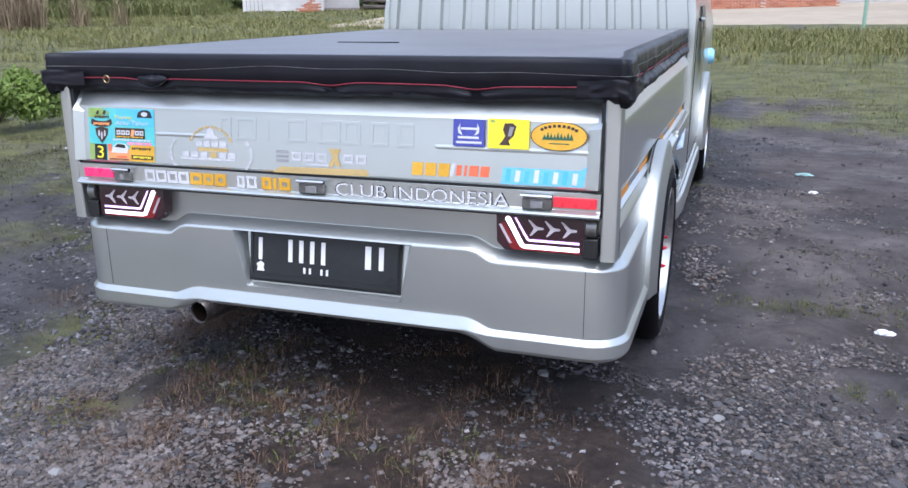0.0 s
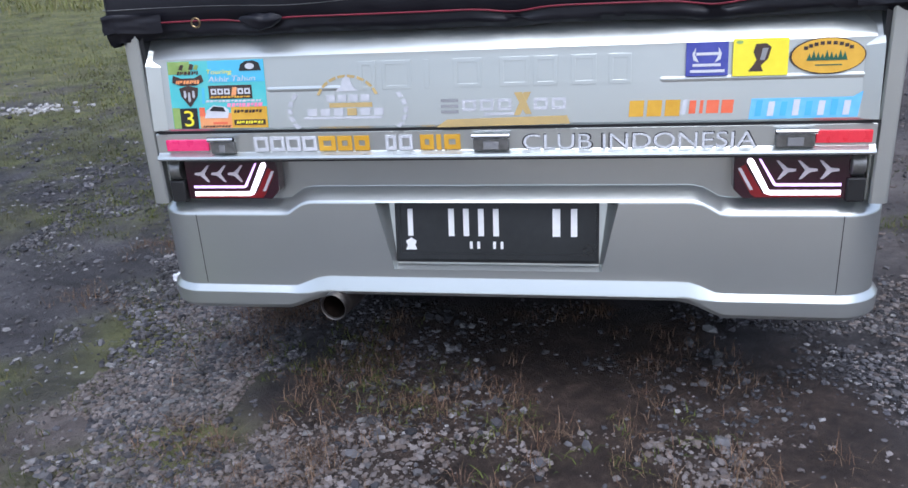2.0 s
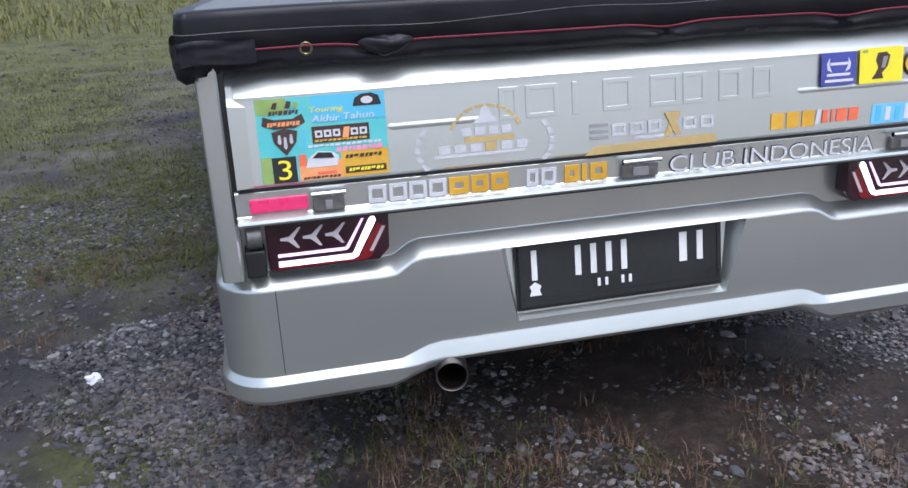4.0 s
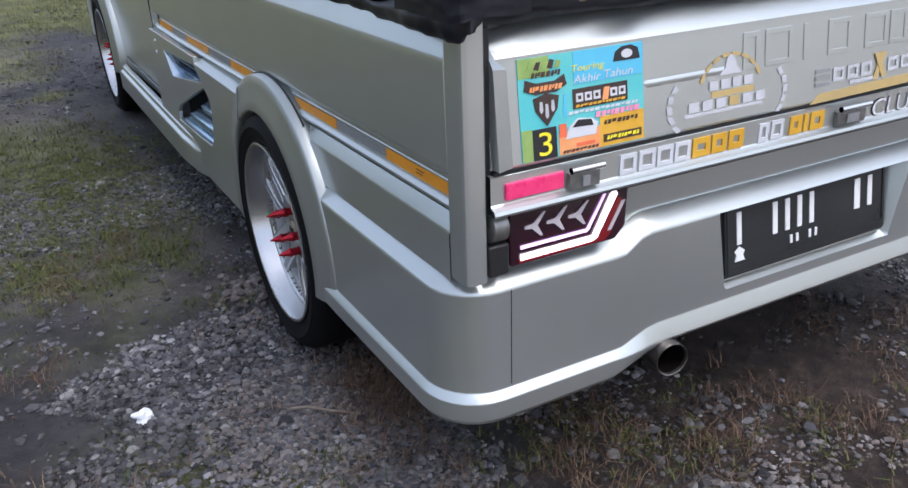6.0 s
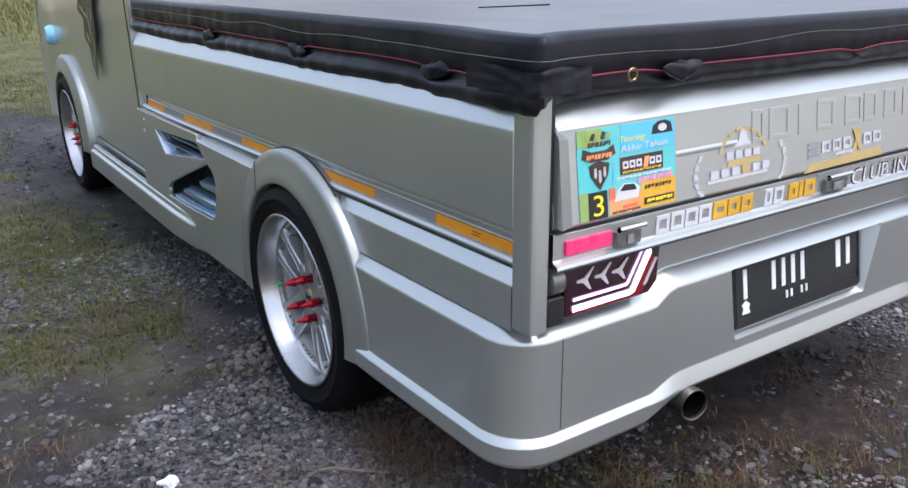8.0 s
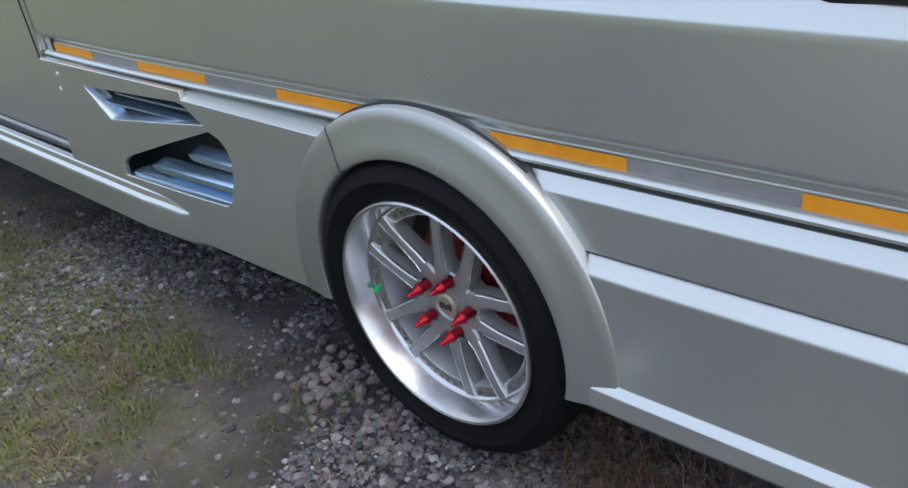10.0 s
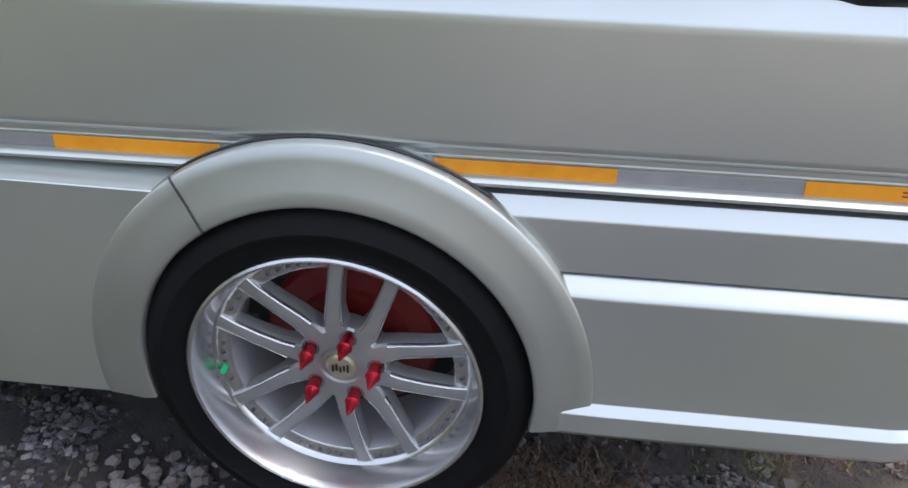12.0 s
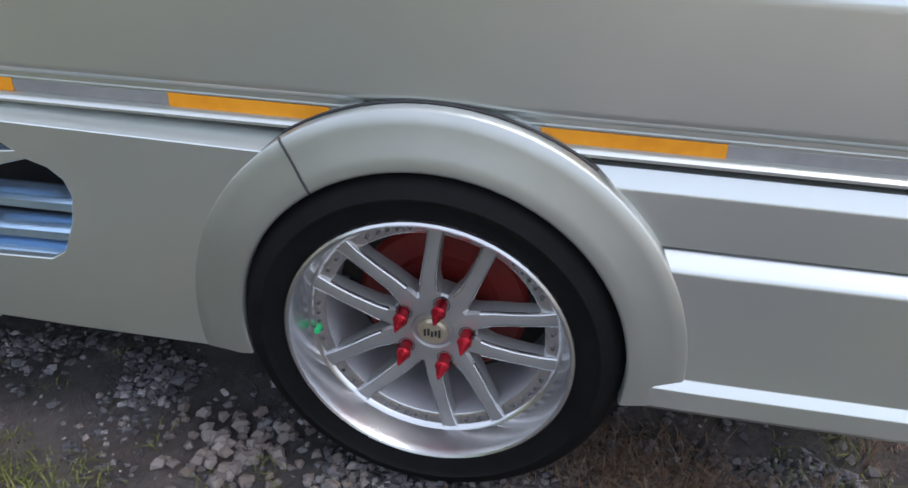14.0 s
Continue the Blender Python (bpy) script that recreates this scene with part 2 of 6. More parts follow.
def holed(outline, holes, place, depth):
    """A slab with holes through it."""
    bm = bmesh.new()
    rings = [[bm.verts.new(place(u, v, 0.0)) for u, v in ring] for ring in (outline, *holes)]
    edges = [bm.edges.new((r[i], r[(i + 1) % len(r)])) for r in rings for i in range(len(r))]
    bmesh.ops.triangle_fill(bm, use_beauty=True, use_dissolve=False, edges=edges)
    front = bm.faces[:]
    back = bmesh.ops.duplicate(bm, geom=front)
    delta = Vector(place(0, 0, depth)) - Vector(place(0, 0, 0))
    moved = {}
    for old, dup in back["vert_map"].items():
        if isinstance(old, bmesh.types.BMVert) and old in set(v for r in rings for v in r):
            moved[old] = dup
    for v in moved.values():
        v.co += delta
    for r in rings:
        for i in range(len(r)):
            j = (i + 1) % len(r)
            bm.faces.new([r[i], r[j], moved[r[j]], moved[r[i]]])
    return bm


def lathe(profile, place, steps=48, closed=True):
    """Turns (r, s) about an axis; place(cos, sin, r, s) gives the point."""
    rows = []
    for r, s in profile:
        rows.append([place(math.cos(2 * math.pi * k / steps), math.sin(2 * math.pi * k / steps), r, s) for k in range(steps)])
    return loft(rows, closed=True)


def tube(points, radius, bm=None, sides=6):
    bm = bm or bmesh.new()
    pts = [Vector(p) for p in points]
    rows = []
    for i, p in enumerate(pts):
        d = (pts[min(i + 1, len(pts) - 1)] - pts[max(i - 1, 0)]).normalized()
        u = d.cross(Vector((0.13, 0.21, 0.97))).normalized()
        w = d.cross(u)
        rows.append([p + radius * (math.cos(a) * u + math.sin(a) * w) for a in (2 * math.pi * k / sides for k in range(sides))])
    loft(rows, bm, closed=True)
    return bm


def lettering(text, height, width=None):
    """Outline mesh data of a word with the built-in font, in x and y from 0, scaled to height and width."""
    cu = bpy.data.curves.new("word", "FONT")
    cu.body = text
    ob = bpy.data.objects.new("word", cu)
    scene.collection.objects.link(ob)
    bpy.context.view_layer.update()
    me = bpy.data.meshes.new_from_object(ob.evaluated_get(bpy.context.evaluated_depsgraph_get()))
    co = np.zeros(len(me.vertices) * 3)
    me.vertices.foreach_get("co", co)
    co = co.reshape(-1, 3)
    lo, hi = co.min(0), co.max(0)
    faces = [tuple(f.vertices) for f in me.polygons]
    bpy.data.objects.remove(ob)
    bpy.data.meshes.remove(me)
    k = height / (hi[1] - lo[1])
    kx = width / (hi[0] - lo[0]) if width else k
    return [((x - lo[0]) * kx, (y - lo[1]) * k) for x, y, _ in co], faces


def word_mesh(text, height, width, place, lift):
    pts, faces = lettering(text, height, width)
    bm = bmesh.new()
    vs = [bm.verts.new(place(u, v, lift)) for u, v in pts]
    for f in faces:
        try:
            bm.faces.new([vs[i] for i in f])
        except ValueError:
            pass
    return bm


# ---- plan of the truck ----
XC = -0.017          # middle of the tail across
XS = {-1: XC, 1: XC - 0.011}  # middle for each side: the right flank stands a little further in
XF = {-1: XC, 1: XC + 0.016}  # the cab and the wheels
REAR = -0.126        # rear face of the bumper
WY, WZ = 0.712, 0.281  # rear axle
FY = 3.362           # front axle


def gate_y(z):
    return -0.153 + (z - 0.66) * (0.0185 / 0.15)


def rake(y):
    """The bed sits a little lower towards the cab."""
    return 0.002 - 0.0135 * min(y, 1.7)


def raked(bm):
    for v in bm.verts:
        v.co.z += rake(v.co.y)
    return bm


truck = thing("pickup_truck", (XC, 1.9, 0), "lowered silver pickup truck with stickers on its tailgate, parked on gravel", "pickup truck")


# bed sides: bright top bevel, plain face, crease, recessed band, lip
def bed_side(s):
    prof = [(0.700, 0.872), (0.730, 0.872), (0.733, 0.870), (0.7585, 0.812), (0.7605, 0.807), (0.761, 0.797), (0.760, 0.661), (0.757, 0.652), (0.749, 0.645),
            (0.7445, 0.641), (0.7445, 0.6345), (0.746, 0.633), (0.746, 0.631), (0.7445, 0.630), (0.7445, 0.612), (0.752, 0.609), (0.757, 0.604), (0.757, 0.600), (0.735, 0.598), (0.70, 0.598), (0.70, 0.872)]
    ys = [-0.10, -0.098] + [-0.05 + 0.21 * k for k in range(10)] + [2.048, 2.05]
    rows = []
    for y in ys:
        inset = 0.002 if y in (-0.10, 2.05) else 0.0
        rows.append([(XS[s] + s * (x - inset), y, z + 0.0012 * math.sin(3 * y) + (0.001 - 0.007 * y if z > 0.79 else rake(y))) for x, z in prof])
    bm = loft(rows)
    for row in (rows[0], rows[-1]):
        bm.faces.new([bm.verts.new(p) for p in row[:-1]])
    return bm


for s in (-1, 1):
    side = part("bed_side", bed_side(s), silver, truck, smooth=28)
    # orange and grey tape in the recessed band
    x = XS[s] + s * 0.7445
    bm = raked(loft([[(x + s * d, y, z) for d, z in ((0.0, 0.6125), (0.001, 0.6125), (0.001, 0.6285), (0.0, 0.6285))] for y in (-0.098, 0.8, 1.7, 2.02)]))
    part("grey_tape", bm, tape_grey, side, "dull grey tape strip", 0)
    for y0, y1 in ((-0.095, 0.135), (0.354, 0.578), (0.853, 1.080), (1.316, 1.585), (1.80, 2.015)):
        bm = box(bmesh.new(), min(x + s * 0.001, x + s * 0.0022), max(x + s * 0.001, x + s * 0.0022), y0, y1, 0.611, 0.6305)
        part("reflective_tape", raked(bm), orange_m, side, "orange reflective tape", 0)
    if s == -1:
        for z0, y0 in ((0.6232, 0.001), (0.6180, 0.004)):
            part("tape_print", raked(box(bmesh.new(), x - 0.0026, x - 0.0021, y0, 0.026, z0, z0 + 0.0014)), trim_dark, side, "small dark print on the tape", 0)
    bm = box(bmesh.new(), min(XS[s] + s * 0.70, XS[s] + s * 0.748), max(XS[s] + s * 0.70, XS[s] + s * 0.748), 2.0, 2.012, 0.59, 0.648)
    part("end_cap", raked(bm), trim_dark, side, "black rubber end cap", 0)
    # black strip in the gap beneath the lip, drawing its shade
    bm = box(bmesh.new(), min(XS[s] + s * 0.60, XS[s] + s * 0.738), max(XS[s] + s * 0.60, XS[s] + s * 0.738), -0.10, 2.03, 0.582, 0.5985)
    part("gap_strip", raked(bm), trim_dark, side, "black strip set in the gap", 0)


# corner posts
def corner_post(s):
    out = [(0.722, -0.10), (0.760, -0.10), (0.760, -0.133), (0.757, -0.141), (0.750, -0.145), (0.728, -0.145), (0.7245, -0.141), (0.7245, -0.12), (0.722, -0.12)]
    rows = [[(XS[s] + s * x, y, z) for x, y in out] for z in (0.50, 0.864)]
    bm = loft(rows, closed=True)
    bm.faces.new([bm.verts.new(p) for p in rows[1]])
    bm.faces.new([bm.verts.new(p) for p in rows[0]])
    return bm


for s in (-1, 1):
    post = part("corner_post", corner_post(s), silver, truck, smooth=30)
    # black strip drawing the shaded gap between post and tailgate
    bm = box(bmesh.new(), min(XS[s] + s * 0.715, XS[s] + s * 0.7245), max(XS[s] + s * 0.715, XS[s] + s * 0.7245), -0.138, -0.11, 0.60, 0.862)
    part("gap_strip", bm, trim_dark, post, "black strip set in the gap", 0)
    # lamp bracket between post and lamp
    bm = box(bmesh.new(), min(XS[s] + s * 0.684, XS[s] + s * 0.718), max(XS[s] + s * 0.684, XS[s] + s * 0.718), -0.136, -0.08, 0.500, 0.548)
    part("bumper_stop", bm, trim_dark, post, "black plastic block", 30, 0.003)
    bm = lathe([(0.0, -0.022), (0.02, -0.022), (0.024, -0.017), (0.024, 0.022), (0.0, 0.022)], lambda c, q, r, t, s=s: (XS[s] + s * 0.700 + t * 0.6, -0.118 + r * q, 0.572 + r * c * 1.0), 20)
    part("hinge", bm, galvanised, post, "grey steel hinge")


# ---- tailgate ----
def tailgate_mesh():
    prof = [(-0.070, 0.860), (-0.084, 0.860), (-0.089, 0.857), (-0.128, 0.819), (gate_y(0.810) - 0.0005, 0.810), (gate_y(0.800), 0.800)]
    prof += [(gate_y(z), z) for z in (0.755, 0.71, 0.668)] + [(-0.147, 0.662), (-0.13, 0.661), (-0.075, 0.661)]
    x0, x1 = XC - 0.716, XS[1] + 0.718
    cols = [x0, x0 + 0.012] + [x0 + 0.012 + (x1 - x0 - 0.024) * k / 24 for k in range(1, 24)] + [x1 - 0.012, x1]
    rows = []
    for i, x in enumerate(cols):
        end = i in (0, len(cols) - 1)
        rows.append([(x, y + (0.010 if end and y < -0.11 else 0), z) for y, z in prof])
    bm = loft(rows)
    for row in (rows[0], rows[-1]):
        bm.faces.new([bm.verts.new(p) for p in row])
    return bm


gate = part("tailgate", tailgate_mesh(), silver, truck, smooth=30)
# upright folded edges of the tailgate
for s in (-1, 1):
    xo, xi = XS[s] + s * (0.7155 if s < 0 else 0.7175), XS[s] + s * 0.688
    pts = [(xo, -0.100, 0.858), (xo, -0.148, 0.80), (xo, -0.162, 0.666), (xi, -0.1525, 0.666), (xi, -0.137, 0.795), (xi, -0.0955, 0.852)]
    bm = bmesh.new()
    f = [bm.verts.new(p) for p in pts]
    bm.faces.new((f[0], f[1], f[4], f[5]))
    bm.faces.new((f[1], f[2], f[3], f[4]))
    g = [bm.verts.new((p[0], -0.09, p[2])) for p in pts[:3]]
    bm.faces.new((f[0], g[0], g[1], f[1]))
    bm.faces.new((f[1], g[1], g[2], f[2]))
    part("folded_edge", bm, silver, gate, smooth=20)
# pressed ribs
for x0, x1 in ((0.304, 0.668), (-0.476, -0.31)):
    rows = []
    for x in (x0, x0 + 0.006, x1 - 0.006, x1):
        h = 0.0 if x in (x0, x1) else 0.0014
        rows.append([(x, gate_y(0.751) + 0.0005, 0.751), (x, gate_y(0.747) - h, 0.7465), (x, gate_y(0.742) - h, 0.7435), (x, gate_y(0.737) + 0.0005, 0.738)])
    part("pressed_rib", loft(rows), silver, gate, smooth=50)


def decal(name, outline, material, parent, lift, label="", thick=0.0006):
    """Thin sheet stuck on the tailgate, outline in x and z."""
    bm = prism(outline, lambda u, v, d: (u, gate_y(v) - lift - d, v), thick)
    return part(name, bm, material, parent, label, 0)


def rect(x0, x1, z0, z1, lean=0.0):
    return [(x0, z0), (x1, z0), (x1 + lean, z1), (x0 + lean, z1)]


def ellipse(cx, cz, a, b, n=28):
    return [(cx + a * math.cos(2 * math.pi * k / n), cz + b * math.sin(2 * math.pi * k / n)) for k in range(n)]


def ring(x0, x1, z0, z1, w, place, depth):
    """A rectangular frame."""
    return holed(rect(x0, x1, z0, z1), [rect(x0 + w, x1 - w, z0 + w, z1 - w)], place, depth)


gate_place = lambda u, v, d: (u, gate_y(v) - 0.0004 - d, v)
# raised maker's mark along the top, as plain pressed shapes in body colour
for x0, x1 in ((-0.28, -0.245), (-0.232, -0.172), (-0.146, -0.136), (-0.088, -0.032), (0.003, 0.061), (0.068, 0.114), (0.140, 0.187), (0.210, 0.252)):
    if x1 - x0 < 0.02:
        bm = prism(rect(x0, x1, 0.739, 0.795), gate_place, 0.0010)
    else:
        bm = ring(x0, x1, 0.739, 0.795, 0.008, gate_place, 0.0010)
    part("raised_mark", bm, silver, gate, smooth=0, bevel=0.0007)

# large turquoise event sticker
st = decal("event_sticker", rect(-0.690, -0.478, 0.668, 0.806), cyan_vinyl, gate, 0.0005, "turquoise and orange printed sticker with a black number 3 box")
L1, L2, L3 = 0.0012, 0.0019, 0.0026
decal("print_field", rect(-0.600, -0.479, 0.762, 0.8055), cyan_blue, st, L1)
decal("print_field", rect(-0.689, -0.640, 0.780, 0.8055), olive_vinyl, st, L1)
decal("print_field", rect(-0.689, -0.672, 0.669, 0.712), olive_vinyl, st, L1)
decal("print_field", rect(-0.629, -0.558, 0.669, 0.700), orange_vinyl, st, L1)
decal("print_field", rect(-0.558, -0.479, 0.669, 0.712), yellow_vinyl, st, L1)
def line_of_marks(name, x0, x1, z0, z1, n, material, parent, lift, lean=0.002):
    """A line of small letter-sized bars of uneven width, as one sheet."""
    rnd = random.Random(int(abs(x0 * 9000) + z0 * 7000) + n)
    wide = [rnd.uniform(0.6, 1.3) for _ in range(n)]
    unit = (x1 - x0) / sum(wide)
    bm, x = bmesh.new(), x0
    for k, w in enumerate(wide):
        lo = z0 + (0.3 * (z1 - z0) if k % 4 == 2 else 0.0)
        o = rect(x, x + w * unit * 0.76, lo, z1, lean)
        f = [bm.verts.new((u, gate_y(v) - lift - 0.0006, v)) for u, v in o]
        bm.faces.new(f)
        x += w * unit
    return part(name, bm, material, parent, "", 0)


decal("shield_shape", [(-0.668, 0.752), (-0.665, 0.735), (-0.652, 0.719), (-0.647, 0.713), (-0.642, 0.719), (-0.629, 0.735), (-0.626, 0.752), (-0.647, 0.757)], brown_vinyl, st, L2)
for x0, z0, h in ((-0.659, 0.735, 0.012), (-0.650, 0.727, 0.016), (-0.640, 0.735, 0.012)):
    decal("shield_mark", [(x0, z0), (x0 + 0.003, z0 - 0.004), (x0 + 0.006, z0), (x0 + 0.005, z0 + h), (x0 + 0.001, z0 + h)], faded_white, st, L3)
decal("banner_bar", [(-0.682, 0.764), (-0.664, 0.757), (-0.630, 0.757), (-0.612, 0.765), (-0.616, 0.779), (-0.632, 0.772), (-0.662, 0.772), (-0.679, 0.778)], brown_vinyl, st, L2)
line_of_marks("text_bar", -0.674, -0.620, 0.761, 0.768, 9, orange_vinyl, st, L3)
line_of_marks("text_bar", -0.670, -0.622, 0.779, 0.786, 8, brown_vinyl, st, L2)
for k in range(5):
    x0 = -0.676 + 0.011 * k
    decal("crest_leaf", [(x0, 0.790), (x0 + 0.008, 0.788), (x0 + 0.012, 0.797 + 0.002 * (k % 2)), (x0 + 0.005, 0.801 - 0.002 * (k % 3))], brown_vinyl if k % 2 else olive_vinyl, st, L2)
for text, tx, tz, tw, th, tm in (("Touring", -0.606, 0.7765, 0.056, 0.0115, bright_yellow), ("Akhir", -0.602, 0.7635, 0.046, 0.0105, white_vinyl), ("Tahun", -0.551, 0.7645, 0.052, 0.0105, white_vinyl)):
    part("lettering", word_mesh(text, th, tw, lambda u, v, d, tx=tx, tz=tz: (tx + u + 0.25 * v, gate_y(tz + v) - L2 - d, tz + v), 0.0008), tm, st, "small slanted printed letters", 0)
line_of_marks("text_bar", -0.620, -0.612, 0.720, 0.752, 1, cyan_blue, st, L1)
line_of_marks("text_bar", -0.612, -0.490, 0.7225, 0.7265, 14, white_vinyl, st, L2)
decal("badge_shape", [(-0.532, 0.784), (-0.484, 0.784), (-0.488, 0.799), (-0.500, 0.804), (-0.517, 0.803), (-0.528, 0.797)], trim_dark, st, L2)
decal("badge_shape", ellipse(-0.508, 0.793, 0.010, 0.006, 14), white_vinyl, st, L3)
decal("name_bar", rect(-0.603, -0.508, 0.729, 0.756), brown_vinyl, st, L2)
for k in range(6):
    x0 = -0.598 + 0.0148 * k
    if k == 3:
        decal("name_bar_mark", rect(x0, x0 + 0.010, 0.735, 0.752, 0.004), orange_vinyl, st, L3)
    else:
        part("name_bar_mark", ring(x0, x0 + 0.012, 0.738, 0.7495, 0.0032, lambda u, v, d: (u, gate_y(v) - L3 - d, v), 0.0004), white_vinyl, st, "", 0)
line_of_marks("text_bar", -0.600, -0.512, 0.731, 0.7345, 12, yellow_vinyl, st, L3)
line_of_marks("text_bar", -0.566, -0.486, 0.712, 0.720, 9, pink_vinyl, st, L2)
line_of_marks("text_bar", -0.552, -0.490, 0.700, 0.706, 8, brown_vinyl, st, L2)
decal("text_bar", rect(-0.553, -0.484, 0.675, 0.686), brown_vinyl, st, L2)
line_of_marks("text_bar", -0.548, -0.489, 0.678, 0.6835, 9, bright_yellow, st, L3)
line_of_marks("text_bar", -0.624, -0.562, 0.671, 0.675, 10, brown_vinyl, st, L2)
decal("van_shape", [(-0.618, 0.690), (-0.566, 0.690), (-0.562, 0.706), (-0.572, 0.713), (-0.596, 0.716), (-0.612, 0.706)], white_vinyl, st, L2)
decal("van_shape", [(-0.606, 0.705), (-0.570, 0.703), (-0.574, 0.712), (-0.596, 0.714)], trim_dark, st, L3)
decal("van_shape", rect(-0.628, -0.616, 0.694, 0.712), red_vinyl, st, L2)
decal("text_bar", rect(-0.600, -0.568, 0.677, 0.682), red_vinyl, st, L2)
nb = decal("number_box", rect(-0.672, -0.633, 0.669, 0.711), trim_dark, st, L2, "black box with a yellow number 3")
bm = word_mesh("3", 0.032, 0.021, lambda u, v, d: (-0.663 + u, gate_y(0.674 + v) - L3 - d, 0.674 + v), 0.0008)
part("number", bm, bright_yellow, st, "", 0)

# white and gold club sticker with laurel and hat shape
decal("club_sticker", rect(-0.400, -0.236, 0.683, 0.688), faded_white, gate, 0.0005, "white and gold transparent club sticker")
for k in range(6):
    x0 = -0.392 + 0.028 * k
    decal("name_mark", rect(x0, x0 + 0.020, 0.690, 0.704), faded_white if k != 3 else faded_gold, gate, L1)
for k in range(9):
    a0, a1 = radians(60 + 13 * k), radians(60 + 13 * k + 9)
    for m in (1, -1):
        p = []
        for r, a in ((0.118, a0), (0.128, a0), (0.126, a1), (0.116, a1)):
            p.append((-0.308 - m * r * math.sin(a) * 1.0, 0.700 + r * math.cos(a) * 0.55))
        if p[0][1] > 0.672:
            decal("laurel_leaf", p, faded_white, gate, L1)
for k in range(8):
    a0, a1 = radians(-70 + 18 * k), radians(-70 + 18 * k + 14)
    p = [(-0.306 + r * math.sin(a), 0.712 + r * math.cos(a) * 0.86) for r, a in ((0.062, a0), (0.068, a0), (0.068, a1), (0.062, a1))]
    decal("gold_arc", p, faded_gold, gate, L1)
decal("hat_shape", [(-0.330, 0.738), (-0.282, 0.738), (-0.294, 0.748), (-0.299, 0.764), (-0.306, 0.768), (-0.313, 0.764), (-0.318, 0.748)], faded_white, gate, L1)
for k in range(4):
    decal("text_bar", rect(-0.350 + 0.024 * k, -0.332 + 0.024 * k, 0.718, 0.731), faded_white, gate, L1)
decal("gold_field", rect(-0.345, -0.255, 0.706, 0.715), faded_gold, gate, 0.0002)

# second club sticker, white marks above a golden band
decal("golden_band", [(-0.126, 0.663), (0.138, 0.666), (0.132, 0.682), (-0.104, 0.678)], faded_gold, gate, 0.0005, "golden band of a club sticker")
for k in range(6):
    x0 = -0.072 + 0.035 * k
    part("name_mark", ring(x0, x0 + 0.027, 0.694, 0.716, 0.0055, lambda u, v, d: (u, gate_y(v) - L1 - d, v), 0.0006), faded_white, gate, "", 0) if k != 3 else decal("golden_cross", [(x0 - 0.004, 0.684), (x0 + 0.008, 0.684), (x0 + 0.030, 0.728), (x0 + 0.016, 0.728)], faded_gold, gate, L1)
decal("golden_cross", [(0.030, 0.728), (0.046, 0.728), (0.064, 0.686), (0.052, 0.686)], faded_gold, gate, L2)
for k in range(3):
    decal("text_bar", rect(-0.115, -0.080, 0.690 + 0.011 * k, 0.696 + 0.011 * k), tape_grey, gate, L1)
decal("text_bar", rect(-0.03, 0.03, 0.6845, 0.690), faded_white, gate, L1)

# three small stickers, two word stickers
bs = decal("blue_sticker", rect(0.350, 0.425, 0.750, 0.810), blue_vinyl, gate, 0.0056, "square dark blue sticker with white print")
for m in (-1, 1):
    decal("laurel_shape", [(0.387 + m * 0.014, 0.774), (0.387 + m * 0.024, 0.779), (0.387 + m * 0.026, 0.790), (0.387 + m * 0.020, 0.801), (0.387 + m * 0.021, 0.788)], white_vinyl, bs, 0.0064)
for x0, x1, z in ((0.368, 0.408, 0.787), (0.362, 0.412, 0.767), (0.358, 0.419, 0.756)):
    decal("text_bar", rect(x0, x1, z, z + 0.005), white_vinyl, bs, 0.0064)
ys = decal("yellow_sticker", rect(0.433, 0.529, 0.748, 0.814), bright_yellow, gate, 0.0056, "square bright yellow sticker with a small dark figure shape")
decal("figure_shape", [(0.460, 0.756), (0.486, 0.756), (0.482, 0.766), (0.494, 0.778), (0.499, 0.798), (0.490, 0.805), (0.472, 0.804), (0.468, 0.790), (0.474, 0.776), (0.468, 0.766)], brown_vinyl, ys, 0.0064)
decal("figure_shape", [(0.480, 0.776), (0.488, 0.776), (0.494, 0.797), (0.484, 0.797)], tape_grey, ys, 0.0070)
decal("badge_shape", ellipse(0.444, 0.808, 0.006, 0.003, 12), olive_vinyl, ys, 0.0064)
os_ = decal("oval_sticker", ellipse(0.596, 0.780, 0.064, 0.032), brown_vinyl, gate, 0.0056, "golden yellow oval sticker with green tree shapes")
decal("oval_field", ellipse(0.596, 0.780, 0.062, 0.0305), yellow_vinyl, os_, 0.0063)
for k in range(9):
    x0 = 0.563 + 0.0075 * k
    decal("tree_shape", [(x0 - 0.004, 0.772), (x0 + 0.006, 0.772), (x0 + 0.001, 0.784 + 0.003 * ((k * 5) % 3))], green_vinyl, os_, 0.0070)
for k in range(9):
    a = radians(140 - 12.5 * k)
    cx, cz = 0.596 + 0.050 * math.cos(a), 0.779 + 0.0235 * math.sin(a)
    decal("text_bar", rect(cx - 0.0035, cx + 0.0035, cz - 0.003, cz + 0.003), brown_vinyl, os_, 0.0070)
decal("text_bar", rect(0.575, 0.62, 0.763, 0.765), green_vinyl, os_, 0.0070)
